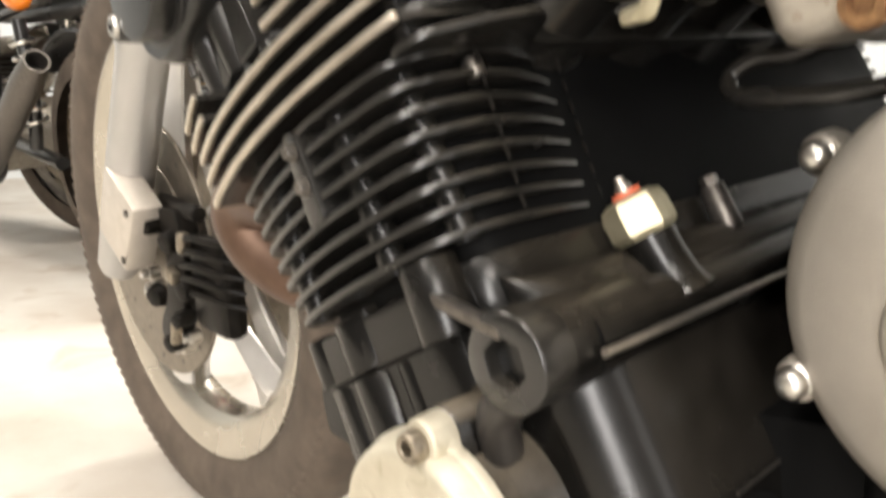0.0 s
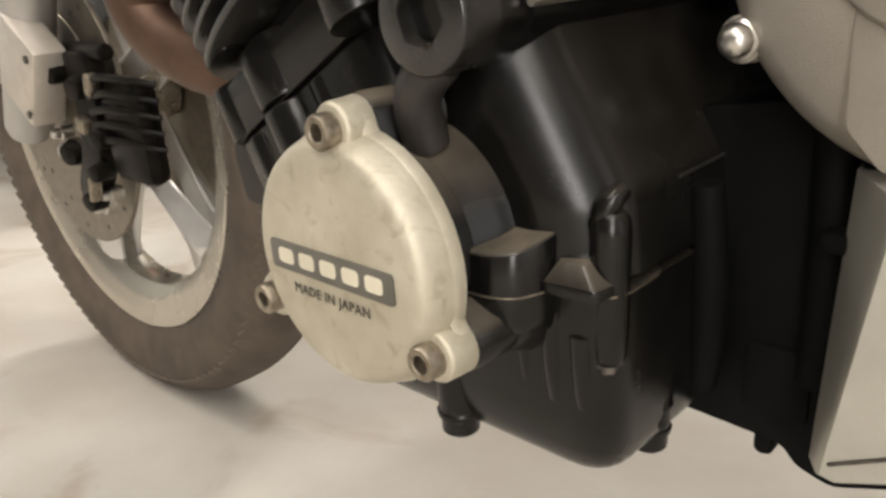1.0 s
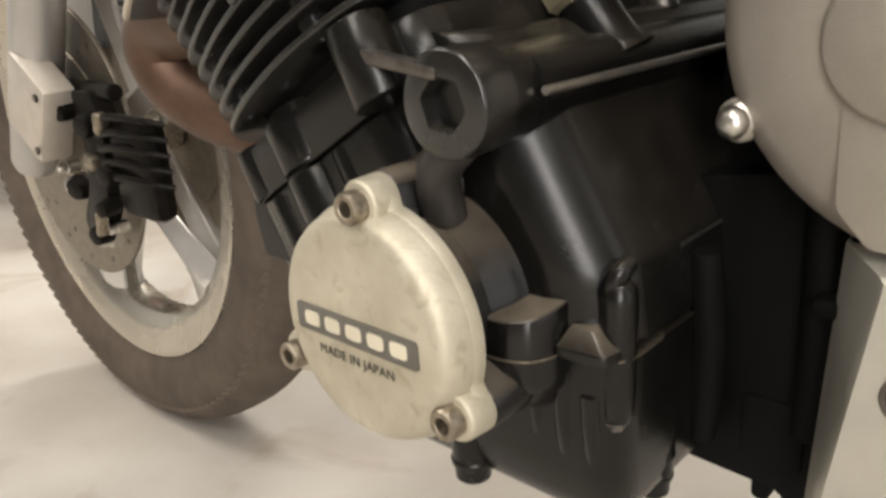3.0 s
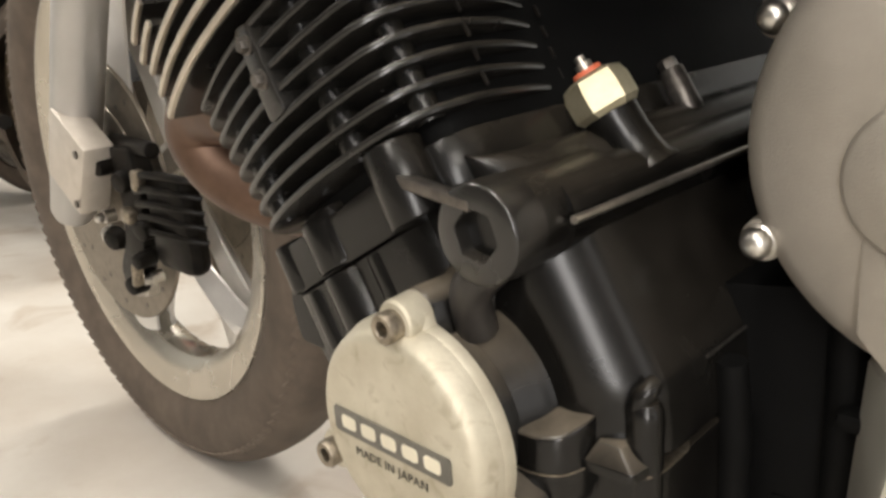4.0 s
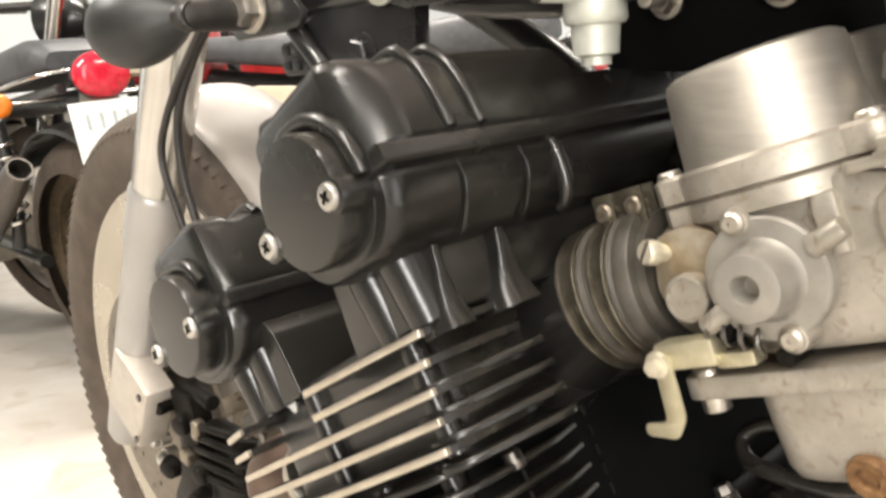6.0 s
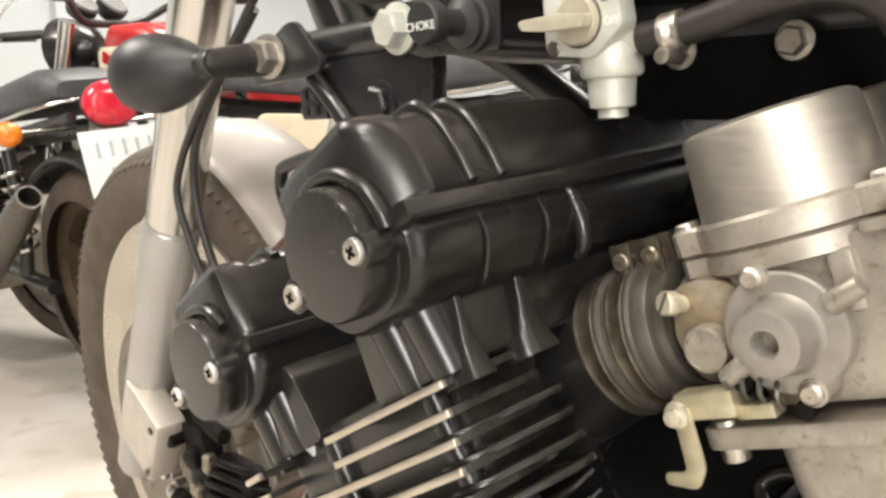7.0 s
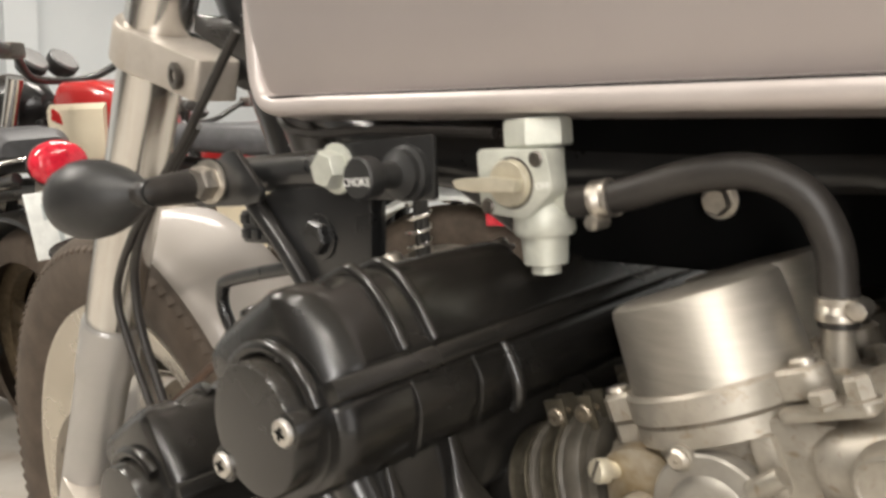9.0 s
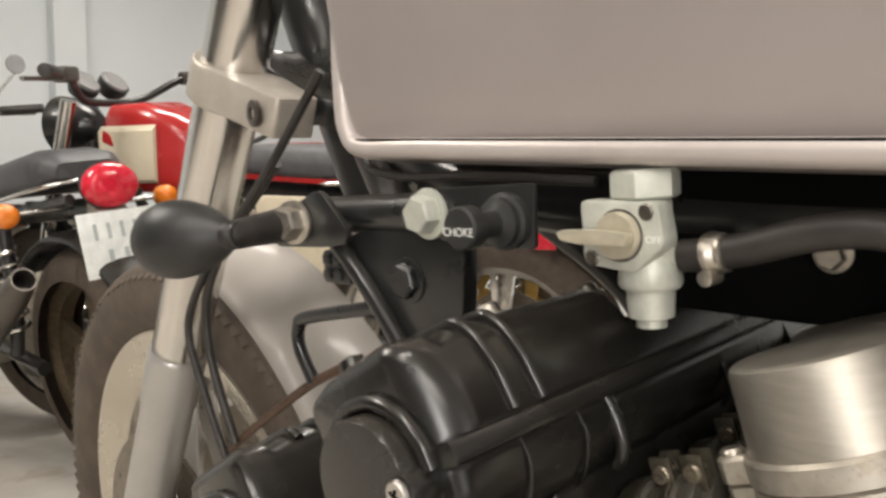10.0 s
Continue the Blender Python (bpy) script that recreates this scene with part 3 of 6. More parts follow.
# spark plug between the cam boxes
bm = B()
lathe(bm, E(-0.045, -0.2, 0.205), (EW * 0.8 + V(0, -0.6, 0)), [(0.008, 0), (0.008, 0.006), (0.0055, 0.007), (0.005, 0.012), (0.0056, 0.014), (0.005, 0.016), (0.0056, 0.018), (0.005, 0.02), (0.0042, 0.026), (0, 0.027)], 20)
spark = group_part("spark_plug", bm, WHITEMARK, "white ceramic spark plug")
bm = B()
lathe(bm, E(-0.045, -0.2, 0.205) - (EW * 0.8 + V(0, -0.6, 0)) * 0.004, (EW * 0.8 + V(0, -0.6, 0)), [(0.0098, 0), (0.0098, 0.007), (0.0085, 0.0085)], 6)
part("hexagon", bm, STEEL, spark)

# two cam boxes along the engine, each with an end cap
def cam_box(u0, sign, name):
    """u0: the camshaft's place; sign: +1 where the outer side looks to the rear."""
    def U(u):
        return u0 + sign * (u - 0.081)

    def loft(sections):
        bm = B()
        loops = []
        for y, pts, rad in sections:
            o = [(U(u), w) for u, w in pts]
            o = o if sign > 0 else o[::-1]
            loops.append([E(a, y, b) for a, b in rounded(o, rad, 4)])
        rings(bm, loops)
        return bm

    def shrink(pts, k, cu=0.081, cw=0.278):
        return [(cu + (u - cu) * (1 - k), cw + (w - cw) * (1 - k)) for u, w in pts]
    # tower down to the fins
    bm = B()
    o = [(U(u), w) for u, w in ((0.036, 0.2205), (0.09, 0.2205), (0.093, 0.248), (0.085, 0.27), (0.05, 0.27), (0.04, 0.255))]
    prism(bm, rounded(o if sign > 0 else o[::-1], 0.004, 3), UW, -0.2225, 0.2225, 0.005, 3)
    for u in (0.062, 0.084):
        rod(bm, E(U(u), -0.2155, 0.2205), E(U(u), -0.2175, 0.252), 0.0095, 0.0105, 20)
    boxy = part(name, bm, BLACK, bike, "satin black cam housing")
    low = [(0.043, 0.262), (0.058, 0.248), (0.1, 0.246), (0.117, 0.26), (0.119, 0.281), (0.042, 0.281)]
    bm = loft([(-0.237, shrink(low, 0.08), 0.012), (-0.234, shrink(low, 0.02), 0.012), (-0.228, low, 0.01), (0.228, low, 0.01), (0.237, shrink(low, 0.08), 0.012)])
    part("cam_tunnel", bm, BLACK, boxy)
    top = [(0.04, 0.279), (0.1225, 0.279), (0.1218, 0.303), (0.1175, 0.3185), (0.106, 0.3262), (0.058, 0.3272), (0.046, 0.32)]

    def ended(umax, wmax, umin=0.04):
        return [(min(max(u, umin + (u - 0.04) * 0.1), umax - (0.1225 - u) * 0.02), min(w, wmax)) for u, w in top]
    ends = ((0.2378, 0.106, 0.3195, 0.05), (0.2362, 0.111, 0.3235, 0.046), (0.233, 0.1155, 0.326, 0.043), (0.228, 0.1195, 0.33, 0.041), (0.221, 0.1225, 0.33, 0.04))
    bm = loft([(-y, ended(a, b, c), 0.006) for y, a, b, c in ends] + [(-0.2185, top, 0.006)] + [(y, [(u, min(w, lim)) for u, w in top], 0.006) for y, lim in ((-0.2172, 0.3235), (-0.2163, 0.3205), (-0.2145, 0.3203), (-0.211, 0.3222), (-0.206, 0.3252), (-0.202, 0.33), (-0.11, 0.33), (-0.1075, 0.325), (-0.1055, 0.315), (-0.1045, 0.305), (-0.1, 0.303), (0.1, 0.303), (0.105, 0.31))] + [(0.112, top, 0.006)] + [(y, ended(a, b, c), 0.006) for y, a, b, c in ends[::-1]])
    cover = part("cam_cover", bm, BLACK, bike, "satin black cam cover")
    bm = B()
    o = [(U(u), w) for u, w in ((0.038, 0.2735), (0.1236, 0.2735), (0.1236, 0.282), (0.038, 0.282))]
    prism(bm, rounded(o if sign > 0 else o[::-1], 0.002, 3), UW, -0.2385, 0.2385, 0.0016)
    part("flange", bm, BLACK, cover)
    for y in (-0.2, -0.183):
        bm = B()
        tube(bm, [E(U(0.1225), y, 0.284), E(U(0.1218), y, 0.303), E(U(0.1165), y, 0.3185), E(U(0.105), y, 0.326), E(U(0.058), y, 0.327), E(U(0.047), y, 0.32)], 0.003, 12, 6)
        part("rib", bm, BLACK, cover)
    # round cap under an arched lip
    c = E(u0, 0, 0.28)
    bm = B()
    lathe(bm, c + V(0, -0.225, 0), (0, -1, 0), [(0.032, 0), (0.0315, 0.009), (0.03, 0.0125), (0.0275, 0.013)], 56)
    part("cap_seat", bm, BLACK, boxy)
    bm = B()
    arc = []
    for k in range(13):
        a = radians(-8 + 165 * k / 12)
        arc.append(c + EU * (sign * math.cos(a) * 0.0305) + EW * (math.sin(a) * 0.0305) + V(0, -0.24, 0))
    tube(bm, arc, 0.0034, 10, 3)
    part("arched_lip", bm, BLACK, cover)
    bm = B()
    lathe(bm, c + V(0, -0.236, 0), (0, -1, 0), [(0.0268, 0), (0.0268, 0.0125), (0.0258, 0.0142), (0.02, 0.0148), (0, 0.015)], 56)
    part("end_cap", bm, BLACK, boxy, "satin black round end cap")
    for du, w0 in ((0.0212, 0.273), (-0.0283, 0.275)):
        p = E(u0 + du, -0.2395, w0)
        bm = B()
        rod(bm, p + V(0, 0.012, 0), p + V(0, -0.011, 0), 0.0092, 0.0076, 20, 0.001)
        part("screw_lug", bm, BLACK, boxy)
        bm = B()
        lathe(bm, p + V(0, -0.0105, 0), (0, -1, 0), [(0.0054, 0), (0.0054, 0.0016), (0.0048, 0.0026), (0, 0.003)], 24)
        screw = part("cap_screw", bm, DOME, bike, "bright cross-head screw")
        bm = B()
        for turn in (20, 110):
            box(bm, p + V(0, -0.0134, 0), (0.0052, 0.0008, 0.0012), 0, Matrix.Rotation(radians(turn), 4, "Y"))
        part("cross_recess", bm, MATT, screw)
    # bolt columns on the outer side, swelling at the foot
    for y in (-0.14, -0.04, 0.04, 0.14):
        big = abs(y) > 0.1
        bm = B()
        tube(bm, [E(U(0.1165), y, 0.279), E(U(0.1165), y, 0.266), E(U(0.115), y, 0.256), E(U(0.111), y, 0.249), E(U(0.105), y, 0.2455)], lambda t: (0.0038 if big else 0.0016) * (0.85 + 0.3 * t - 0.45 * t ** 3), 14, 5)
        part("bolt_column", bm, BLACK, boxy)
    # buttresses that widen towards the fins, and two casting lines
    for y, wide in ((-0.212, 1.0), (-0.175, 1.45)):
        bm = B()
        loops = []
        for w, half, out in ((0.214, 0.0115 * wide, 0.0985), (0.222, 0.0095 * wide, 0.097), (0.23, 0.0068 * wide, 0.097), (0.238, 0.0045 * wide, 0.0985), (0.2465, 0.003 * wide, 0.1)):
            o = rounded([(U(0.082), -half), (U(out), -half * 0.55), (U(out), half * 0.55), (U(0.082), half)], half * 0.3, 3)
            loops.append([E(a, y + b, w) for a, b in (o if sign > 0 else o[::-1])])
        rings(bm, loops)
        part("buttress", bm, BLACK, boxy)
    for y in (-0.2, -0.163):
        bm = B()
        tube(bm, [E(U(0.1178), y, 0.274), E(U(0.1172), y, 0.262), E(U(0.108), y, 0.25), E(U(0.1), y, 0.246)], 0.0008, 8, 4)
        part("casting_line", bm, BLACK, boxy)
    return boxy, cover

rear_box, rear_cover = cam_box(0.081, 1, "intake_cam_housing")
front_box, front_cover = cam_box(-0.064, -1, "exhaust_cam_housing")
bm = B()
lathe(bm, E(0.058, -0.215, 0.32), EW, [(0.0095, 0), (0.007, 0.009), (0.0055, 0.014), (0, 0.0155)], 20)
part("breather_dome", bm, BLACK, rear_cover)
for u, y in ((0.09, -0.156), (0.075, -0.06)):
    bm = B()
    lathe(bm, E(u, y, 0.3262), EW, [(0.0085, 0), (0.0085, 0.0015), (0.0062, 0.002), (0.0058, 0.0065), (0.0045, 0.0078), (0, 0.008)], 20)
    part("cover_bolt", bm, STEEL, rear_cover)

# hexagon oil plug on its boss
bm = B()
P = V(0.032, -0.2318, 0.447)


def hexr(a, r):
    k = ((a + math.pi / 6) % (math.pi / 3)) - math.pi / 6
    return r / math.cos(k)


def ringpts(r, y, hexed=False):
    return [P + V(math.cos(a) * (hexr(a - 0.35, r) if hexed else r), y, math.sin(a) * (hexr(a - 0.35, r) if hexed else r)) for a in (2 * math.pi * i / 48 for i in range(48))]


rings(bm, [ringpts(0.0178, 0.016), ringpts(0.0178, 0.0014), ringpts(0.0174, 0.0005), ringpts(0.0166, 0), ringpts(0.0086, 0, True), ringpts(0.0082, 0.001, True), ringpts(0.008, 0.01, True)])
plug = group_part("oil_gallery_plug", bm, BLACK, "black plug with a hexagon socket")
bm = B()
lathe(bm, P + V(0, 0.006, 0), (0, 1, 0), [(0.0166, 0), (0.0174, 0.009), (0.0174, 0.022), (0.0166, 0.026), (0.0168, 0.06)], 32)
lathe(bm, P + V(0.004, 0.03, 0.0), (0, 1, 0), [(0.0145, 0), (0.0145, 0.36)], 28)
part("plug_boss", bm, CASE, crankcase)
bm = B()
prism(bm, rounded([(-0.004, 0.4635), (0.03, 0.4585), (0.03, 0.4545), (-0.006, 0.459)], 0.001, 2), XZ, -0.232, -0.226, 0.0008)
part("hose_guide", bm, DARKSTEEL, plug, "thin worn steel strip")
bm = B()
tube(bm, [V(0.03, -0.222, 0.434), V(0.0225, -0.223, 0.426), V(0.019, -0.222, 0.418), V(0.018, -0.218, 0.405)], 0.0078, 14, 6)
part("rubber_stub", bm, RUBBER, plug)
bm = B()
rod(bm, V(0.052, -0.205, 0.4488), V(0.052, 0.2, 0.4488), 0.0016, seg=8)
part("shelf_edge", bm, STEEL, crankcase, "worn bright casting edge")

# oil pressure switch
S = V(0.0275, -0.142, 0.4695)
d = (EW * 0.9 + EU * -0.1 + V(0.03, -0.1, 0.1)).normalized()
bm = B()
lathe(bm, S - d * 0.022, d, [(0.0155, 0), (0.0132, 0.003), (0.0118, 0.008), (0.011, 0.016), (0.011, 0.026), (0, 0.026)], 28)
part("switch_boss", bm, CASE, crankcase)
bm = B()
lathe(bm, S + d * 0.004, d, [(0.0115, 0), (0.0138, 0.0025), (0.0138, 0.0115), (0.0125, 0.0155), (0.009, 0.0172), (0, 0.0172)], 6)
switch = group_part("oil_pressure_switch", bm, ZINC, "yellow zinc hexagonal oil pressure switch")
bm = B()
lathe(bm, S + d * 0.0215, d, [(0.0062, 0), (0.006, 0.002), (0, 0.0022)], 20)
part("insulator", bm, REDRING, switch, "red insulating ring")
bm = B()
lathe(bm, S + d * 0.0235, d, [(0.0035, 0), (0.0035, 0.003), (0.0022, 0.0035), (0.0022, 0.006), (0, 0.0065)], 12)
part("terminal", bm, STEEL, switch)
# studs and bolts on the deck behind the cylinders
for p, r, h in ((V(-0.008, -0.146, 0.462), 0.0065, 0.012), (V(0.013, -0.073, 0.48), 0.0045, 0.007)):
    bm = B()
    rod(bm, p - EW * 0.02, p + EW * 0.002, r * 1.5, r * 1.3, 18, 0.001)
    hexbolt(bm, p, EW, r, h)
    part("deck_bolt", bm, DARKSTEEL, crankcase)

# cylinder base nuts at the corner
bm = B()
rod(bm, E(0.036, -0.222, 0.066), E(0.036, -0.222, 0.0955), 0.0128, 0.0118, 24, 0.001)
part("stud_boss", bm, CASE, cylinder)
bm = B()
rod(bm, E(-0.03, -0.21, 0.07), E(-0.03, -0.21, 0.094), 0.0125, 0.0115, 24, 0.001)
part("stud_boss", bm, CASE, cylinder)

# overflow hose looped under the float bowl
bm = B()
tube(bm, [V(0.075, -0.095, 0.548), V(0.058, -0.1, 0.541), V(0.044, -0.102, 0.539), V(0.036, -0.105, 0.532), V(0.042, -0.112, 0.526), V(0.067, -0.117, 0.526), V(0.09, -0.115, 0.529), V(0.14, -0.1, 0.54)], 0.0036, 10, 8)
group_part("overflow_hose", bm, BLACK, "black rubber overflow hose")

# gearbox behind, alternator with its round cover
bm = B()
out = [(0.05, 0.44), (0.07, 0.5), (0.16, 0.55), (0.32, 0.52), (0.36, 0.42), (0.33, 0.32), (0.2, 0.27), (0.1, 0.27), (0.075, 0.3)]
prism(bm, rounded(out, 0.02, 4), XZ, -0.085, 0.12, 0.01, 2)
# colour and low gloss hold the shade behind the alternator
gearbox = group_part("gearbox", bm, MATT, "black painted gearbox housing, shade put into its colour")
bm = B()
AC = V(0.1588, -0.14, 0.468)
lathe(bm, AC + V(0, 0.06, 0), (0, -1, 0), [(0.076, 0), (0.0775, 0.045), (0.0785, 0.056), (0.0775, 0.062), (0.0745, 0.067), (0.068, 0.071), (0.045, 0.0745), (0.02, 0.0755), (0, 0.0757)], 72)
lathe(bm, V(0.1425, -0.151, 0.4608), (0, -1, 0), [(0.027, 0), (0.0255, 0.0042), (0.0245, 0.0062), (0.0232, 0.007), (0, 0.0074)], 56)
prism(bm, rounded([(0.1252, 0.442), (0.16, 0.442), (0.16, 0.396), (0.137, 0.397), (0.1262, 0.409)], 0.002, 3), XZ, -0.1555, -0.12, 0.0014)
alternator = group_part("alternator_cover", bm, ALT, "rough grey cast aluminium round cover")
for bx, by, bz in ((0.0815, -0.124, 0.507), (0.0895, -0.146, 0.432), (0.115, -0.13, 0.541)):
    bm = B()
    rod(bm, V(bx, by + 0.012, bz), V(bx, by, bz), 0.0086, 0.0078, 20, 0.001)
    part("bolt_lug", bm, ALT, alternator)
    bm = B()
    lathe(bm, V(bx, by, bz), (0, -1, 0), [(0.0066, 0), (0.0066, 0.002), (0.0056, 0.003), (0.0054, 0.0052), (0.0041, 0.0074), (0.002, 0.0084), (0, 0.0086)], 24)
    part("cover_bolt", bm, DOME, alternator, "domed chrome bolt")

# bright bracket plate behind the sump and dark parts of the stand
bm = B()
rings(bm, [[V(a, y, b) for a, b in o] for y, o in ((-0.115, ((0.125, 0.393), (0.24, 0.4), (0.24, 0.33), (0.136, 0.283), (0.122, 0.285))), (-0.14, ((0.1265, 0.3935), (0.24, 0.4), (0.24, 0.33), (0.136, 0.284), (0.122, 0.2865))), (-0.1645, ((0.1438, 0.3925), (0.24, 0.4), (0.24, 0.34), (0.138, 0.297), (0.1322, 0.298))), (-0.166, ((0.1455, 0.391), (0.24, 0.398), (0.24, 0.342), (0.139, 0.2985), (0.1335, 0.299))))])
plate = group_part("foot_peg_plate", bm, PEG, "bright aluminium foot peg bracket")
bm = B()
lathe(bm, V(0.157, -0.1655, 0.355), (0, -1, 0), [(0.009, 0), (0.009, 0.0012), (0.0075, 0.002), (0.0072, 0.002), (0.0062, 0.0006), (0.0035, 0.0004), (0.003, 0.0025), (0, 0.003)], 28)
part("plate_bolt", bm, DARKSTEEL, plate, "dark recessed bolt")
bm = B()
tube(bm, [V(0.136, -0.1663, 0.304), V(0.17, -0.1663, 0.323), V(0.2, -0.1663, 0.34)], 0.0007, 8, 3)
part("plate_groove", bm, DARKSTEEL, plate)

# shade under the alternator is painted in: near-black with hardly any gloss
bm = B()
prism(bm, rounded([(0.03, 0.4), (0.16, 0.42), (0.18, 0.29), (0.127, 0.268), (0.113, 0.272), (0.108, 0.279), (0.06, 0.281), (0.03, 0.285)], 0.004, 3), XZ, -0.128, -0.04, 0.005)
stand = group_part("lower_gearbox", bm, MATT, "black lower gearbox casting, shade put into its colour")
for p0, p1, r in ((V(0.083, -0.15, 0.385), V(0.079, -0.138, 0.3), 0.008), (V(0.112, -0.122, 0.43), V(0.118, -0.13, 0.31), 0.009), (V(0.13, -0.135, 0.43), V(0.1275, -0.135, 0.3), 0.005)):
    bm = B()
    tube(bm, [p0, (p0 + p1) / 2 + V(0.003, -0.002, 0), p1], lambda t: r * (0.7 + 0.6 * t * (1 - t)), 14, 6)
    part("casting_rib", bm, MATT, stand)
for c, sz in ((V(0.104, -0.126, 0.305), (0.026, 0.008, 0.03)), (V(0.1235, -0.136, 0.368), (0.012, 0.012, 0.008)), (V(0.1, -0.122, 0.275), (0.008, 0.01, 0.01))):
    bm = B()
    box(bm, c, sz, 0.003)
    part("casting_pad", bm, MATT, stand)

# exhaust: browned headers that turn down and inwards in front of the cylinders
for i, y in enumerate((-0.185, -0.115, -0.04, 0.04, 0.115, 0.185)):
    bm = B()
    tube(bm, [E(-0.07, y, 0.184), E(-0.1, y, 0.178), V(-0.214, y + 0.002, 0.468), V(-0.23, y * 0.98, 0.452), V(-0.217, y * 0.94, 0.429), V(-0.184, y * 0.85, 0.414), V(-0.11, y * 0.6, 0.398)], 0.021, 22, 8)
    pipe = group_part("exhaust_header", bm, PIPE, "heat-browned exhaust header pipe")
    bm = B()
    c0, c1 = E(-0.085, y, 0.182), E(-0.1, y, 0.178)
    lathe(bm, c0, c1 - c0, [(0.023, 0), (0.0262, 0.002), (0.0262, 0.009), (0.023, 0.011)], 28)
    part("collar", bm, STEEL, pipe, "pale steel exhaust collar")

# ---- carburettors ----
KC = radians(18)
KA, KB = V(math.cos(KC), 0, math.sin(KC)), V(-math.sin(KC), 0, math.cos(KC))


def carburettor(y0):
    ko = V(0.068, y0, 0.622)

    def K(a, y, b):
        return ko + KA * a + KB * b + V(0, y, 0)
    bm = B()
    prism(bm, rounded([(-0.02, -0.03), (0.05, -0.03), (0.055, 0.02), (0.03, 0.028), (-0.02, 0.028), (-0.022, 0)], 0.008, 3), (ko, KA, KB, V(0, 1, 0)), -0.026, 0.026, 0.005)
    lathe(bm, K(-0.05, 0, 0), KA, [(0.024, 0), (0.024, 0.008), (0.026, 0.012), (0.027, 0.02), (0.0265, 0.06), (0.0265, 0.098), (0.0335, 0.103), (0.0345, 0.107), (0.0345, 0.14), (0.031, 0.14)], 36)
    lathe(bm, K(0, 0, 0.0), KB, [(0.027, 0), (0.03, 0.018), (0.0335, 0.0215)], 36)
    body = part("carburettor", bm, CAST, bike, "grubby cast aluminium carburettor")
    # flange and domed cap
    bm = B()
    fl = star([(0, 0, 0.0372), (-0.0385, -0.012, 0.0075), (0.038, -0.014, 0.008), (0.036, 0.02, 0.008), (-0.036, 0.02, 0.008)], 72)
    rings(bm, [[K(a, b, z) for a, b in inset(fl, k)] for k, z in ((0.003, 0.0215), (0.001, 0.0225), (0.001, 0.0295), (0.002, 0.0305), (0.0025, 0.031), (0.0, 0.0315), (0, 0.0405), (0.0015, 0.042))])
    part("cap_flange", bm, CAST, body)
    for a, b in ((-0.039, -0.0125), (0.0385, -0.0145), (0.0365, 0.0205), (-0.0365, 0.0205)):
        bm = B()
        lathe(bm, K(a, b, 0.04), KB, [(0.0048, 0), (0.0048, 0.0035), (0.004, 0.0045), (0, 0.0045)], 16)
        part("flange_screw", bm, STEEL, body)
    bm = B()
    lathe(bm, K(0, 0, 0.041), KB, [(0.0348, 0), (0.0342, 0.002), (0.0328, 0.031), (0.032, 0.0335), (0.0298, 0.0348), (0.028, 0.035), (0.0, 0.0357)], 64)
    part("cap", bm, BRUSHED, body, "bright turned aluminium cap")
    # diaphragm housing on the outer side
    tp = V(0.0675, y0 - 0.03, 0.6207)
    bm = B()
    lathe(bm, tp, (0, -1, 0), [(0.0195, -0.006), (0.0222, 0.0), (0.0222, 0.0062), (0.0214, 0.0072), (0.02, 0.0075), (0.015, 0.0078), (0.0136, 0.0092), (0.0128, 0.0115), (0.0124, 0.019), (0.0116, 0.0212), (0.01, 0.0218), (0.0052, 0.0222), (0.0043, 0.0205), (0.0036, 0.014), (0, 0.014)], 44)
    part("diaphragm_housing", bm, DIECAST, body, "smooth die-cast aluminium housing")
    for ang, rr in ((119, 0.0218), (299.5, 0.0218), (40, 0.026), (225, 0.023)):
        c = tp + V(math.cos(radians(ang)) * rr, 0, math.sin(radians(ang)) * rr)
        bm = B()
        if ang in (40, 225):
            dv = V(math.cos(radians(ang)), 0, math.sin(radians(ang)))
            rod(bm, c - dv * 0.006 + V(0, -0.007, 0), c + dv * 0.007 + V(0, -0.007, 0), 0.0042, 0.0038, 16, 0.0006)
            part("nipple", bm, CAST, body)
        else:
            rod(bm, c + V(0, 0.004, 0), c + V(0, -0.0085, 0), 0.0055, 0.0052, 16, 0.0006)
            part("screw_lug", bm, CAST, body)
            bm = B()
            lathe(bm, c + V(0, -0.0085, 0), (0, -1, 0), [(0.0042, 0), (0.0042, 0.0015), (0.003, 0.0028), (0.001, 0.0028), (0.0008, 0.0015), (0, 0.0015)], 14)
            part("screw", bm, STEEL, body)
    # stub beside the inlet, and the bracket that ties the carburettors together
    bm = B()
    lathe(bm, K(0.036, -0.02, 0.007), KA, [(0.006, 0), (0.012, 0.002), (0.0158, 0.008), (0.0168, 0.016), (0.0168, 0.042)], 28)
    part("air_passage", bm, CAST, body)
    bm = B()
    lathe(bm, K(0.062, -0.036, 0.006), (0, -1, 0), [(0.014, -0.01), (0.012, 0.002), (0.0108, 0.0045), (0.0095, 0.005), (0.0088, 0.0042), (0, 0.0042)], 28)
    part("air_plug", bm, CAST, body)
    bm = B()
    prism(bm, rounded([(0.03, -0.03), (0.062, -0.033), (0.062, -0.02), (0.03, -0.012)], 0.004, 3), (K(0, 0, 0), KA, V(0, 1, 0), KB), 0.026, 0.03, 0.001)
    part("tie_bracket", bm, CAST, body)
    for a, h in ((0.046, 0.005), (0.058, 0.008)):
        bm = B()
        lathe(bm, K(a, -0.027, 0.0295), KB, [(0.0062, 0), (0.0062, 0.0012), (0.0046, 0.0018), (0.0046, h), (0.0036, h + 0.001), (0, h + 0.0012)], 6)
        part("tie_bolt", bm, CAST, body)
    for a in (0.004, 0.022):
        bm = B()
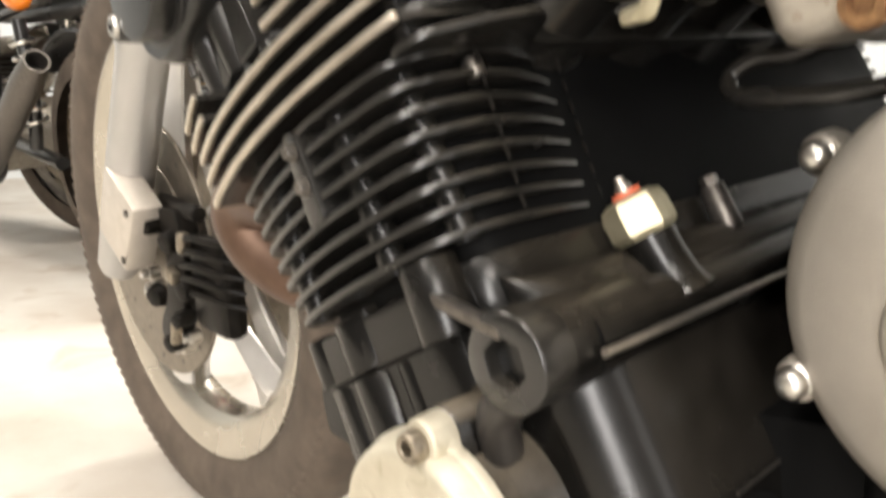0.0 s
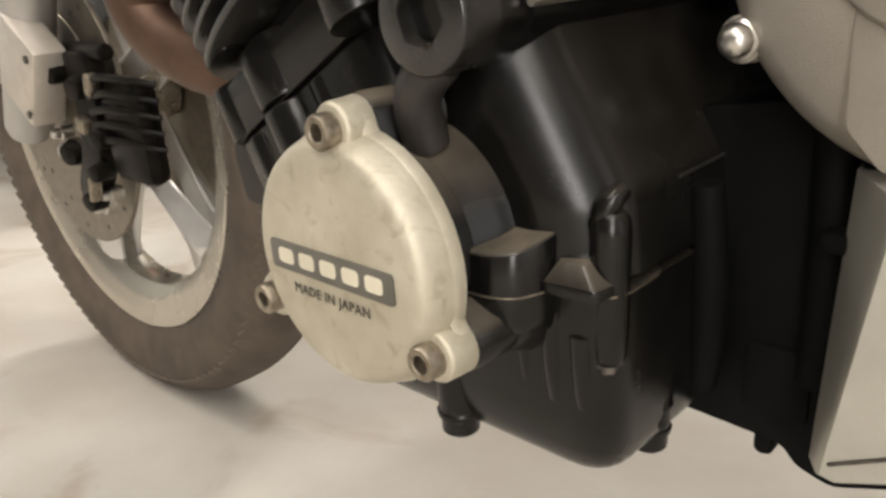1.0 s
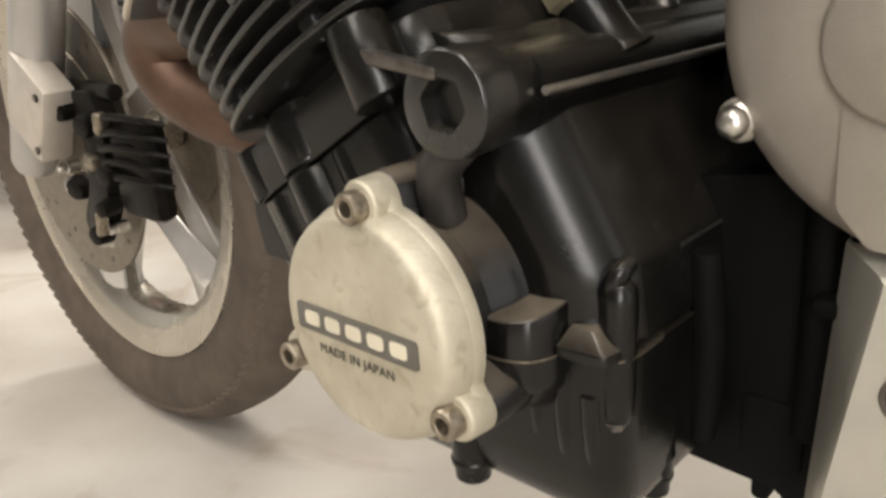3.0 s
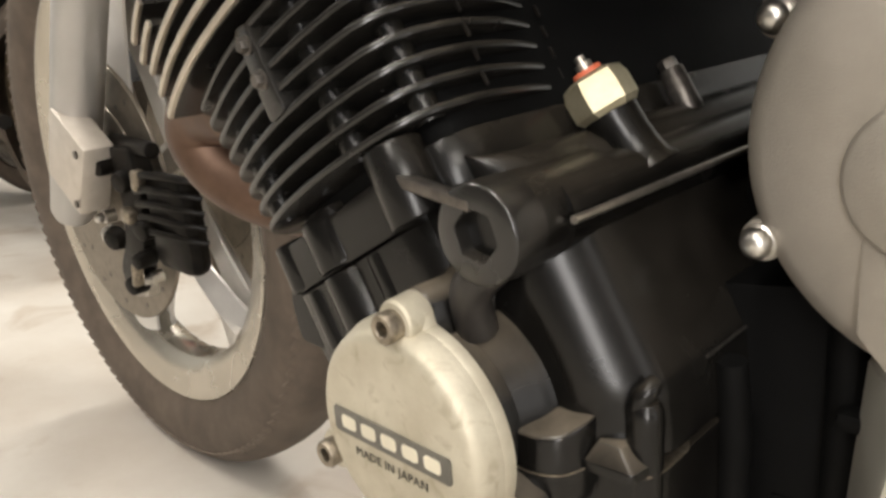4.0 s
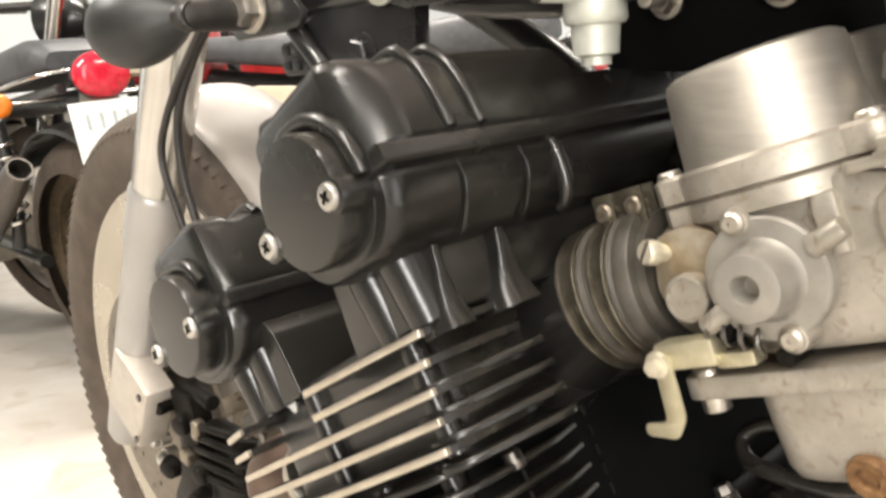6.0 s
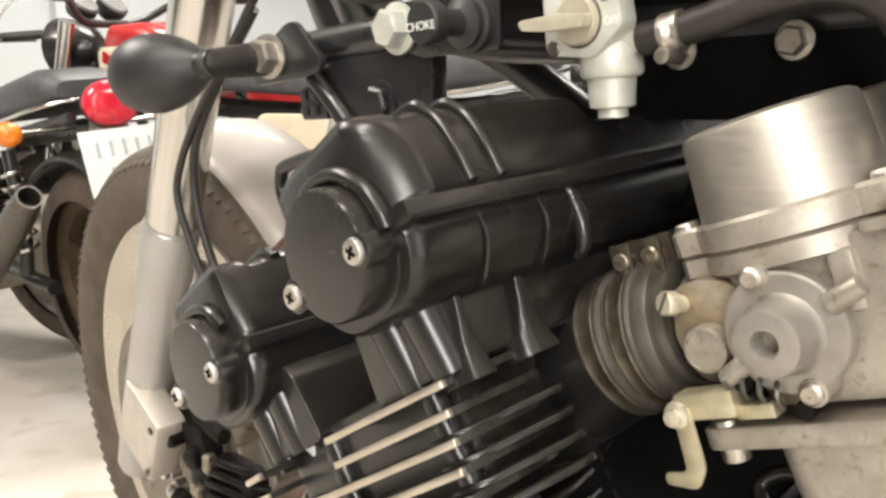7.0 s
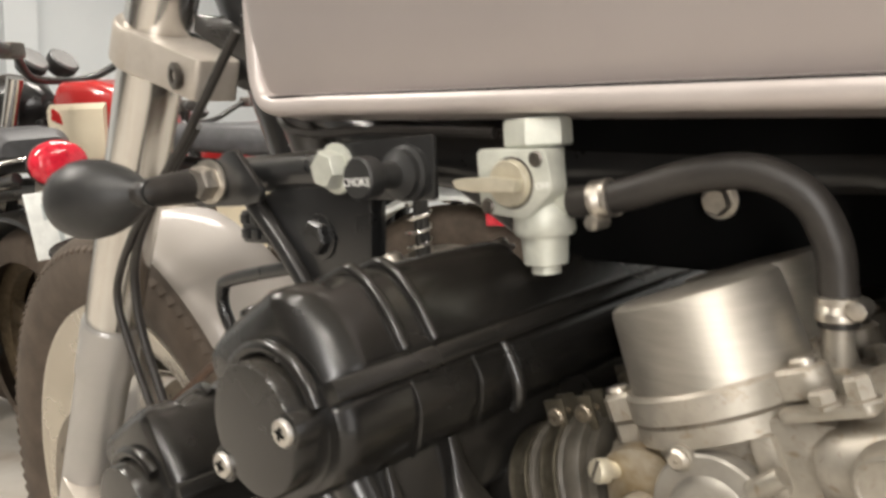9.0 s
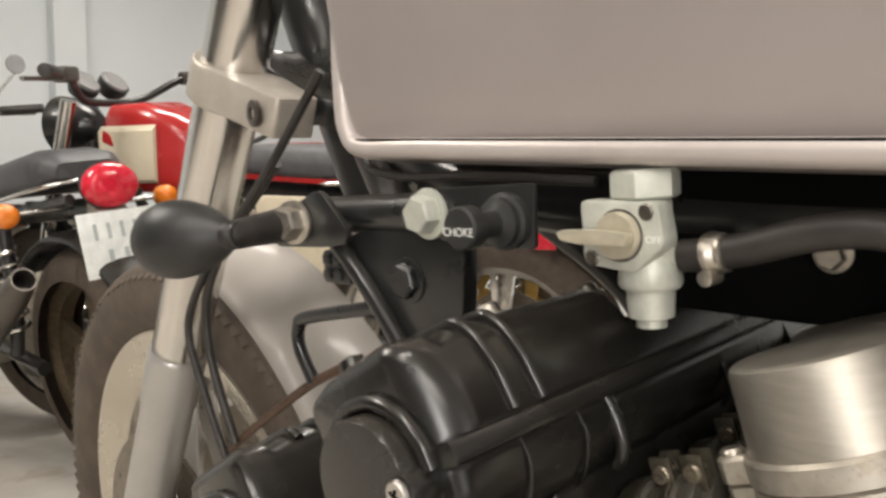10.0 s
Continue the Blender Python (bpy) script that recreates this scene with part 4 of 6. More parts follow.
        box(bm, K(a, -0.024, 0.012), (0.009, 0.012, 0.022), 0.002, Matrix.Rotation(-KC, 4, "Y"))
        part("body_web", bm, CAST, body)
    # jet cap, idle screw
    bm = B()
    lathe(bm, V(0.036, y0 - 0.026, 0.6075), (0, -1, 0), [(0.0098, 0), (0.0098, 0.006), (0.0088, 0.0075), (0.0078, 0.0078), (0.0075, 0.0072), (0, 0.0072)], 28)
    part("jet_cap", bm, CAST, body)
    bm = B()
    q = V(0.0215, y0 - 0.03, 0.6235)
    dq = V(-0.35, -0.9, 0.15).normalized()
    lathe(bm, q - dq * 0.012, dq, [(0.0036, 0), (0.0036, 0.012), (0.005, 0.0122), (0.005, 0.0165), (0.0044, 0.0175), (0.0, 0.0175)], 20)
    part("idle_screw", bm, TAPLEVER, body, "slotted brass adjusting screw")
    bm = B()
    box(bm, q + dq * 0.0056, (0.0012, 0.001, 0.0098), 0, Matrix.Rotation(radians(20), 4, "Y"))
    part("screw_slot", bm, DARKSTEEL, body)
    bm = B()
    prism(bm, rounded([(0.018, 0.628), (0.03, 0.634), (0.046, 0.634), (0.05, 0.602), (0.03, 0.597), (0.02, 0.606)], 0.005, 3), XZ, y0 - 0.027, y0, 0.003)
    part("idle_boss", bm, STAINED, body)
    # float bowl with its rim and brass drain
    bm = B()
    prism(bm, rounded([(-0.046, -0.036), (0.062, -0.036), (0.062, 0.036), (-0.046, 0.036)], 0.006, 3), (K(0, 0, 0), KA, V(0, 1, 0), KB), -0.0425, -0.0335, 0.0012)
    bowl = part("float_bowl", bm, CAST, body)
    bm = B()
    loops = []
    for b, g in ((-0.042, 0.0), (-0.06, 0.002), (-0.071, 0.004), (-0.0755, 0.008), (-0.0775, 0.014)):
        loops.append([K(a, yy, b) for a, yy in rounded([(-0.02 + g * 0.4, -0.033 + g * 0.5), (0.056 - g * 0.6, -0.033 + g * 0.5), (0.056 - g * 0.6, 0.033 - g), (-0.02 + g * 0.4, 0.033 - g)], 0.01, 5)])
    rings(bm, loops)
    part("bowl_tub", bm, CAST, body)
    bm = B()
    lathe(bm, K(0.0125, -0.03, -0.073), (-0.1, -1, -0.1), [(0.0078, 0), (0.0078, 0.003), (0.007, 0.0045), (0.0042, 0.0045), (0.0036, 0.003), (0, 0.003)], 20)
    rod(bm, K(0.04, -0.028, -0.068), K(0.05, -0.03, -0.067), 0.005, 0.0044, 14)
    part("drain_screw", bm, RUST, body, "rusty brass drain screw")
    for a in (-0.037, 0.055):
        bm = B()
        rod(bm, K(a, -0.03, -0.048), K(a, -0.03, -0.031), 0.0055, 0.0055, 14, 0.0008)
        part("bowl_screw", bm, STEEL, body)
    if y0 > -0.1:
        return inlet(y0, K, body)
    # throttle lever hanging at the front
    bm = B()
    prism(bm, rounded([(0.0268, 0.586), (0.034, 0.588), (0.0415, 0.564), (0.0385, 0.5545), (0.0245, 0.5525), (0.0235, 0.5575), (0.0335, 0.5605)], 0.003, 4), XZ, y0 - 0.0435, y0 - 0.0415, 0.0007)
    box(bm, (0.0395, y0 - 0.036, 0.5885), (0.026, 0.012, 0.011), 0.002, Matrix.Rotation(radians(-18), 4, "Y"))
    box(bm, (0.058, y0 - 0.034, 0.59), (0.016, 0.01, 0.006), 0.0015, Matrix.Rotation(radians(-18), 4, "Y"))
    part("throttle_lever", bm, ZINC, body, "zinc plated throttle lever")
    bm = B()
    lathe(bm, V(0.029, y0 - 0.038, 0.5825), (0, -1, 0), [(0.0058, 0), (0.0058, 0.004), (0.005, 0.0055), (0.0032, 0.006), (0.0032, 0.009), (0, 0.0095)], 16)
    part("lever_pivot", bm, TAPLEVER, body)
    bm = B()
    coil = [V(0.045 + 0.0011 * i, y0 - 0.036 + 0.0045 * math.cos(i * 1.1), 0.5985 + 0.0045 * math.sin(i * 1.1)) for i in range(22)]
    tube(bm, coil, 0.001, 6, 2)
    part("return_spring", bm, DARKSTEEL, body)
    for px, pz, r in ((0.052, 0.6, 0.005), (0.075, 0.594, 0.004)):
        bm = B()
        rod(bm, V(px, y0 - 0.02, pz), V(px, y0 - 0.037, pz), r, r * 0.9, 14, 0.001)
        part("linkage_stud", bm, GRIME, body)
    return inlet(y0, K, body)


def inlet(y0, K, body):
    """Curved rubber boot with two metal bands between port and carburettor."""
    c0, c1 = V(-0.0205, y0 - 0.003, 0.5912), V(0.0125, y0, 0.6075)

    def ring(s, r):
        c = c0 * (1 - s) + c1 * s
        d = (EU * (1 - s) + KA * s).normalized()
        n = V(-d.z, 0, d.x)
        return [c + (V(0, 1, 0) * math.cos(q) + n * math.sin(q)) * r for q in (2 * math.pi * k / 44 for k in range(44))]
    bm = B()
    rings(bm, [ring(s, r * 1.09) for s, r in ((0, 0.026), (0, 0.0285), (0.02, 0.0298), (0.33, 0.0298), (0.36, 0.0282), (0.42, 0.028), (0.45, 0.0296), (0.72, 0.0296), (0.75, 0.0284), (0.79, 0.0284), (0.82, 0.03), (0.93, 0.0302), (0.98, 0.0292), (1.0, 0.0255), (1.1, 0.025))])
    boot = part("inlet_boot", bm, BOOT, bike, "grey rubber inlet boot")
    for s0, s1, rr, lug in ((0.045, 0.31, 0.0333, V(-0.0135, -0.012, 0.633)), (0.47, 0.7, 0.0331, V(0.001, -0.012, 0.6375))):
        bm = B()
        rings(bm, [ring(s, r) for s, r in ((s0, rr - 0.0012), (s0 + 0.005, rr), (s0 + 0.03, rr + 0.0004), (s0 + 0.05, rr), (s1 - 0.05, rr), (s1 - 0.03, rr + 0.0004), (s1 - 0.005, rr), (s1, rr - 0.0012))])
        part("hose_band", bm, BAND, boot, "tarnished clamp band")
        c = lug + V(0, y0, 0)
        for side in (0, 1):
            bm = B()
            box(bm, c + V(0, 0.009 * side, 0), (0.0105, 0.0022, 0.0155), 0.0009, Matrix.Rotation(radians(-16), 4, "Y"))
            part("clamp_lug", bm, BAND, boot)
        bm = B()
        rod(bm, c + V(0, -0.001, 0), c + V(0, 0.014, 0), 0.0019, seg=10)
        lathe(bm, c + V(0, -0.001, 0), (0, -1, 0), [(0.0042, 0), (0.0042, 0.001), (0.0034, 0.002), (0.0014, 0.002), (0.001, 0.0008), (0, 0.0008)], 16)
        part("clamp_screw", bm, WORN, boot)
    # glossy black inlet port that flares into the head
    bm = B()
    loops = []
    for k in range(11):
        s = k / 10
        c = E(0.04, y0 - 0.012, 0.196) * (1 - s) + (c0 + EU * 0.001) * s
        r = 0.0305 + 0.016 * (1 - s) ** 2.2
        loops.append([c + (V(0, 1, 0) * math.cos(q) + EW * math.sin(q)) * r for q in (2 * math.pi * j / 32 for j in range(32))])
    rings(bm, loops)
    part("inlet_port", bm, BLACK, bike, "black inlet port casting")
    return body


for y in (-0.12, -0.06, 0.0, 0.06, 0.12):
    carburettor(y)

# fins that sweep up towards the inlet port
for i in range(4):
    w = 0.166 + i * 0.0105
    bm = B()
    prism(bm, rounded([(0.06, -0.228), (0.078, -0.222), (0.09, -0.19), (0.094, -0.168), (0.06, -0.155)], 0.012, 4), UY, w - 0.0016, w + 0.0016, 0.0008)
    part("port_fin", bm, BLACKFIN, head)

# ---- frame, tank and fuel tap ----
bm = B()
for y in (-0.045, 0.045):
    tube(bm, [V(-0.34, y * 0.6, 0.83), V(-0.2, y, 0.755), V(0.0, y, 0.735), V(0.25, y, 0.73), V(0.6, y, 0.72)], 0.019, 18, 6)
    tube(bm, [V(-0.33, y * 0.6, 0.8), V(-0.23, y * 1.6, 0.72), V(-0.17, y * 2.2, 0.66), V(-0.14, y * 2.2, 0.6)], 0.014, 14, 6)
tube(bm, [V(-0.36, 0, 0.88), V(-0.2, 0, 0.83), V(0.1, 0, 0.8), V(0.6, 0, 0.78)], 0.028, 18, 6)
rod(bm, V(-0.42, 0, 0.92), V(-0.34, 0, 0.74), 0.03, seg=24)
frame_ob = group_part("frame", bm, FRAMEBLACK, "gloss black tubular frame")
bm = B()
box(bm, (0.22, 0, 0.69), (0.2, 0.26, 0.16), 0.02)
group_part("air_box", bm, MATT, "black plastic air box")
for p in (V(0.034, -0.072, 0.722), V(-0.02, -0.072, 0.722)):
    bm = B()
    hexbolt(bm, p + V(0, 0.004, 0), (0, -1, 0), 0.0066, 0.008)
    part("frame_bolt", bm, STEEL, frame_ob)
bm = B()
prism(bm, rounded([(-0.06, 0.69), (0.14, 0.685), (0.14, 0.765), (-0.06, 0.765)], 0.008, 3), XZ, -0.062, -0.056, 0.002)
part("frame_gusset", bm, MATT, frame_ob)

# engine hanger plate, choke bracket and bolts at the front of the tank
bm = B()
prism(bm, rounded([(-0.222, 0.727), (-0.195, 0.735), (-0.117, 0.735), (-0.12, 0.7), (-0.126, 0.67), (-0.17, 0.67), (-0.186, 0.69)], 0.006, 3), XZ, -0.139, -0.128, 0.0015)
tube(bm, [V(-0.168, -0.141, 0.672), V(-0.19, -0.142, 0.7), V(-0.216, -0.143, 0.727)], 0.0055, 10, 3)
hanger = group_part("engine_hanger", bm, FRAMEBLACK, "black engine hanger plate")
bm = B()
prism(bm, rounded([(-0.14, 0.735), (-0.138, 0.7575), (-0.068, 0.7595), (-0.069, 0.729), (-0.12, 0.729)], 0.002, 2), XZ, -0.1425, -0.1395, 0.0008)
part("choke_bracket", bm, FRAMEBLACK, hanger)
bm = B()
tube(bm, [V(-0.24, -0.132, 0.742), V(-0.16, -0.132, 0.744), V(-0.09, -0.13, 0.745)], 0.011, 18, 4)
part("hanger_bar", bm, FRAMEBLACK, hanger)
for p, r, h, mat in ((V(-0.136, -0.1425, 0.745), 0.0102, 0.012, PETCOCK), (V(-0.16, -0.139, 0.708), 0.0098, 0.007, FRAMEBLACK)):
    bm = B()
    hexbolt(bm, p, (0, -1, 0), r, h)
    part("hanger_bolt", bm, mat, hanger, "hexagon bolt head")
bm = B()
lathe(bm, V(-0.084, -0.1425, 0.742), (0, -1, 0), [(0.0135, 0), (0.0135, 0.004), (0.0115, 0.005), (0.0115, 0.0085), (0.009, 0.0095), (0.0062, 0.011), (0.0062, 0.024)], 28)
choke = group_part("choke_knob", bm, PLASTIC, "black choke pull knob")
bm = B()
lathe(bm, V(-0.084, -0.1655, 0.742), (0, -1, 0), [(0.005, 0), (0.0094, 0.0012), (0.0098, 0.0025), (0.0098, 0.0095), (0.009, 0.0105), (0, 0.0107)], 32)
part("knob", bm, PLASTIC, choke)
lettering("knob_lettering", "CHOKE", 0.0054, WHITEMARK, choke, pose(-0.084, -0.1765, 0.7405, 90), 0.0001)

# fuel tank: bulged side with a rolled seam round its lower and front edge
tank_bm = B()
loops = []
for z, half, x0, x1 in ((0.772, 0.118, -0.2, 0.5), (0.776, 0.129, -0.206, 0.51), (0.786, 0.134, -0.209, 0.515), (0.82, 0.1395, -0.212, 0.52), (0.87, 0.145, -0.213, 0.52), (0.93, 0.142, -0.211, 0.51), (0.985, 0.12, -0.205, 0.48), (1.01, 0.085, -0.18, 0.44), (1.02, 0.04, -0.14, 0.4)):
    tilt = -0.055
    loops.append([V(a, b, z + (a + 0.2) * (tilt if z < 0.85 else 0)) for a, b in rounded([(x0, -half), (x1, -half * 0.75), (x1, half * 0.75), (x0, half)], [0.01, 0.05, 0.05, 0.01], 6)])
rings(tank_bm, loops)
tank = group_part("fuel_tank", tank_bm, TANK, "silver-grey painted fuel tank")
bm = B()
def seam_z(x):
    return 0.781 - 0.055 * (x + 0.2)
pth = [V(-0.2145, -0.128, 0.93), V(-0.217, -0.131, 0.86), V(-0.2175, -0.133, 0.815), V(-0.214, -0.1345, 0.792), V(-0.2, -0.1355, seam_z(-0.2)), V(-0.15, -0.1365, seam_z(-0.15)), V(0.0, -0.133, seam_z(0.0)), V(0.2, -0.125, seam_z(0.2)), V(0.48, -0.108, seam_z(0.48))]
tube(bm, [q + V(0.005 * max(0.0, min(1.0, -q.x / 0.2)), 0, 0) for q in pth], 0.0058, 16, 8)
part("seam", bm, LIP, tank, "pale rolled tank seam")
bm = B()
tube(bm, [q + V(0, -0.0032, 0.0046) for q in pth[4:]], 0.0008, 8, 8)
part("seam_groove", bm, MATT, tank, "thin dark groove above the seam")
bm = B()
prism(bm, rounded([(-0.2, -0.115), (0.5, -0.09), (0.5, 0.09), (-0.2, 0.115)], 0.02, 4), (V(-0.0, 0, 0.762), V(1, 0, -0.055), V(0, 1, 0), V(0, 0, 1)), 0, 0.012, 0.002)
part("tank_floor", bm, MATT, tank)
bm = B()
tube(bm, [V(-0.215, -0.115, 0.79), V(-0.205, -0.125, 0.772), V(-0.17, -0.132, 0.764), V(-0.12, -0.13, 0.763), V(-0.05, -0.12, 0.758)], 0.0026, 8, 6)
part("breather_hose", bm, RUBBER, tank)

# fuel tap
bm = B()
prism(bm, rounded([(-0.046, 0.7515), (-0.0085, 0.7505), (-0.0055, 0.733), (-0.02, 0.7205), (-0.045, 0.7235)], 0.0035, 4), XZ, -0.139, -0.127, 0.0012)
lathe(bm, V(-0.0215, -0.124, 0.7), (0, 0, 1), [(0.0, -0.0045), (0.0065, -0.0045), (0.0065, -0.001), (0.0098, 0), (0.0105, 0.012), (0.0125, 0.0125), (0.0138, 0.0145), (0.013, 0.0245), (0.0105, 0.028), (0.01, 0.05)], 32)
rod(bm, V(-0.014, -0.124, 0.727), V(-0.002, -0.124, 0.7275), 0.0058, 0.0055, 18)
tap = group_part("fuel_tap", bm, PETCOCK, "grey-green die-cast fuel tap")
bm = B()
lathe(bm, V(-0.0225, -0.124, 0.751), (0, 0, 1), [(0.0135, 0), (0.015, 0.0012), (0.015, 0.0105), (0.0135, 0.0125), (0, 0.0125)], 6)
part("union_nut", bm, PETCOCK, tap, "hexagon union nut")
bm = B()
lathe(bm, V(-0.0265, -0.138, 0.7365), (0, -1, 0), [(0.0116, 0), (0.0116, 0.0008), (0.011, 0.0012), (0.0, 0.0012)], 32)
part("lever_seat", bm, DARKSTEEL, tap)
bm = B()
lathe(bm, V(-0.0265, -0.139, 0.7365), (0, -1, 0), [(0.0102, 0), (0.0102, 0.003), (0.0095, 0.004), (0, 0.004)], 28)
prism(bm, rounded([(-0.052, 0.738), (-0.05, 0.7348), (-0.04, 0.7335), (-0.018, 0.7332), (-0.0168, 0.7385), (-0.03, 0.7398), (-0.05, 0.7392)], 0.0014, 3), XZ, -0.149, -0.1435, 0.0012)
part("tap_lever", bm, TAPLEVER, tap, "short horizontal tap lever")
lettering("tap_lettering", "OFF", 0.0042, WHITEMARK, tap, pose(-0.0105, -0.1392, 0.735, 90), 0.0001)
for p in ((-0.0135, 0.7465), (-0.0405, 0.7265)):
    bm = B()
    lathe(bm, V(p[0], -0.1385, p[1]), (0, -1, 0), [(0.0036, 0), (0.0036, 0.0008), (0.0028, 0.0015), (0, 0.0015)], 14)
    part("tap_screw", bm, DARKSTEEL, tap)
bm = B()
tube(bm, [V(-0.006, -0.124, 0.727), V(0.006, -0.1237, 0.728), V(0.022, -0.122, 0.731), V(0.045, -0.12, 0.737), V(0.068, -0.117, 0.738), V(0.085, -0.114, 0.729), V(0.0935, -0.112, 0.713), V(0.0955, -0.111, 0.695), V(0.0955, -0.111, 0.682)], 0.0069, 18, 8)
hose = group_part("fuel_hose", bm, RUBBER, "black rubber fuel hose")
for p, dr in ((V(0.0075, -0.1237, 0.7284), V(1, 0.05, 0.15)), (V(0.0955, -0.111, 0.69), V(0, 0, -1))):
    bm = B()
    dr = dr.normalized()
    lathe(bm, p - dr * 0.0035, dr, [(0.0074, 0), (0.0081, 0.0004), (0.0081, 0.0024)] + [(0.0081 - 0.0003 * (k % 2), 0.0026 + 0.0005 * k) for k in range(8)] + [(0.0081, 0.0068), (0.0081, 0.0086), (0.0074, 0.009)], 24)
    clip = part("hose_clip", bm, STEEL, hose, "steel worm-drive hose clip")
    bm = B()
    side = V(0, -0.3, -1).normalized() if abs(dr.z) < 0.5 else V(0.9, -0.4, 0)
    rod(bm, p + side * 0.0095 + V(0, -0.006, 0), p + side * 0.0095 + V(0, 0.005, 0), 0.0034, seg=12, bev=0.0005)
    part("clip_screw", bm, STEEL, hose)
bm = B()
rod(bm, V(0.0955, -0.111, 0.686), V(0.0955, -0.111, 0.662), 0.0055, seg=16)
box(bm, (0.1, -0.112, 0.662), (0.03, 0.016, 0.012), 0.003)
part("fuel_rail", bm, CAST, hose)

# ---- front end ----
FD = V(0.6, 0, 1).normalized()
fork_lo = V(-0.701, 0, 0.335)


def F(h, y, side=0.0):
    """A place h metres up a fork leg; side: ahead of it."""
    return fork_lo + FD * h + V(0, y, 0) + V(-FD.z, 0, FD.x) * side


for y in (-0.095, 0.095):
    bm = B()
    lathe(bm, F(-0.03, y), FD, [(0.02, 0), (0.024, 0.01), (0.0255, 0.1), (0.025, 0.27), (0.0255, 0.29)], 32)
    leg = group_part("fork_slider", bm, FORK, "silver painted fork slider")
    bm = B()
    lathe(bm, F(0.256, y), FD, [(0.0245, 0), (0.0268, 0.001), (0.0268, 0.06), (0.026, 0.064), (0.022, 0.068)], 32)
    part("dust_cap", bm, FORK, leg)
    bm = B()
    lathe(bm, F(0.31, y), FD, [(0.022, 0), (0.0245, 0.004), (0.0255, 0.26), (0.0255, 0.52)], 32)
    part("fork_tube", bm, CHROME, bike, "bright fork tube")
    bm = B()
    lathe(bm, F(0.572, y), FD, [(0.0305, 0), (0.032, 0.002), (0.032, 0.029), (0.0305, 0.031)], 32)
    cl = part("fork_clamp", bm, CLAMP, bike, "pearl grey cast fork clamp")
    s = -1 if y < 0 else 1
    bm = B()
    fr = (F(0.572, y), V(0.93, 0, -0.37), V(0, 1, 0), V(0.37, 0, 0.93))
    prism(bm, rounded([(0, -0.031), (0.08, -0.021), (0.092, -0.018), (0.093, 0.016), (0.0, 0.028)], 0.004, 3), fr, 0.0005, 0.0295, 0.0025)
    part("clamp_arm", bm, CLAMP, cl)
    bm = B()
    socketbolt(bm, F(0.572, y) + V(0.93, 0, -0.37) * 0.074 + V(0.37, 0, 0.93) * 0.0135 + V(0, -0.0215, 0), V(-0.16, -1, 0), 0.0095, 0.004)
    part("clamp_bolt", bm, DARKSTEEL, cl)
bm = B()
fr = (F(0.585, 0), V(FD.z, 0, -FD.x), V(0, 1, 0), FD)
prism(bm, rounded([(-0.02, -0.09), (0.08, -0.06), (0.08, 0.06), (-0.02, 0.09)], 0.02, 4), fr, 0, 0.024, 0.004)
group_part("fork_yoke", bm, FRAMEBLACK, "black fork yoke")

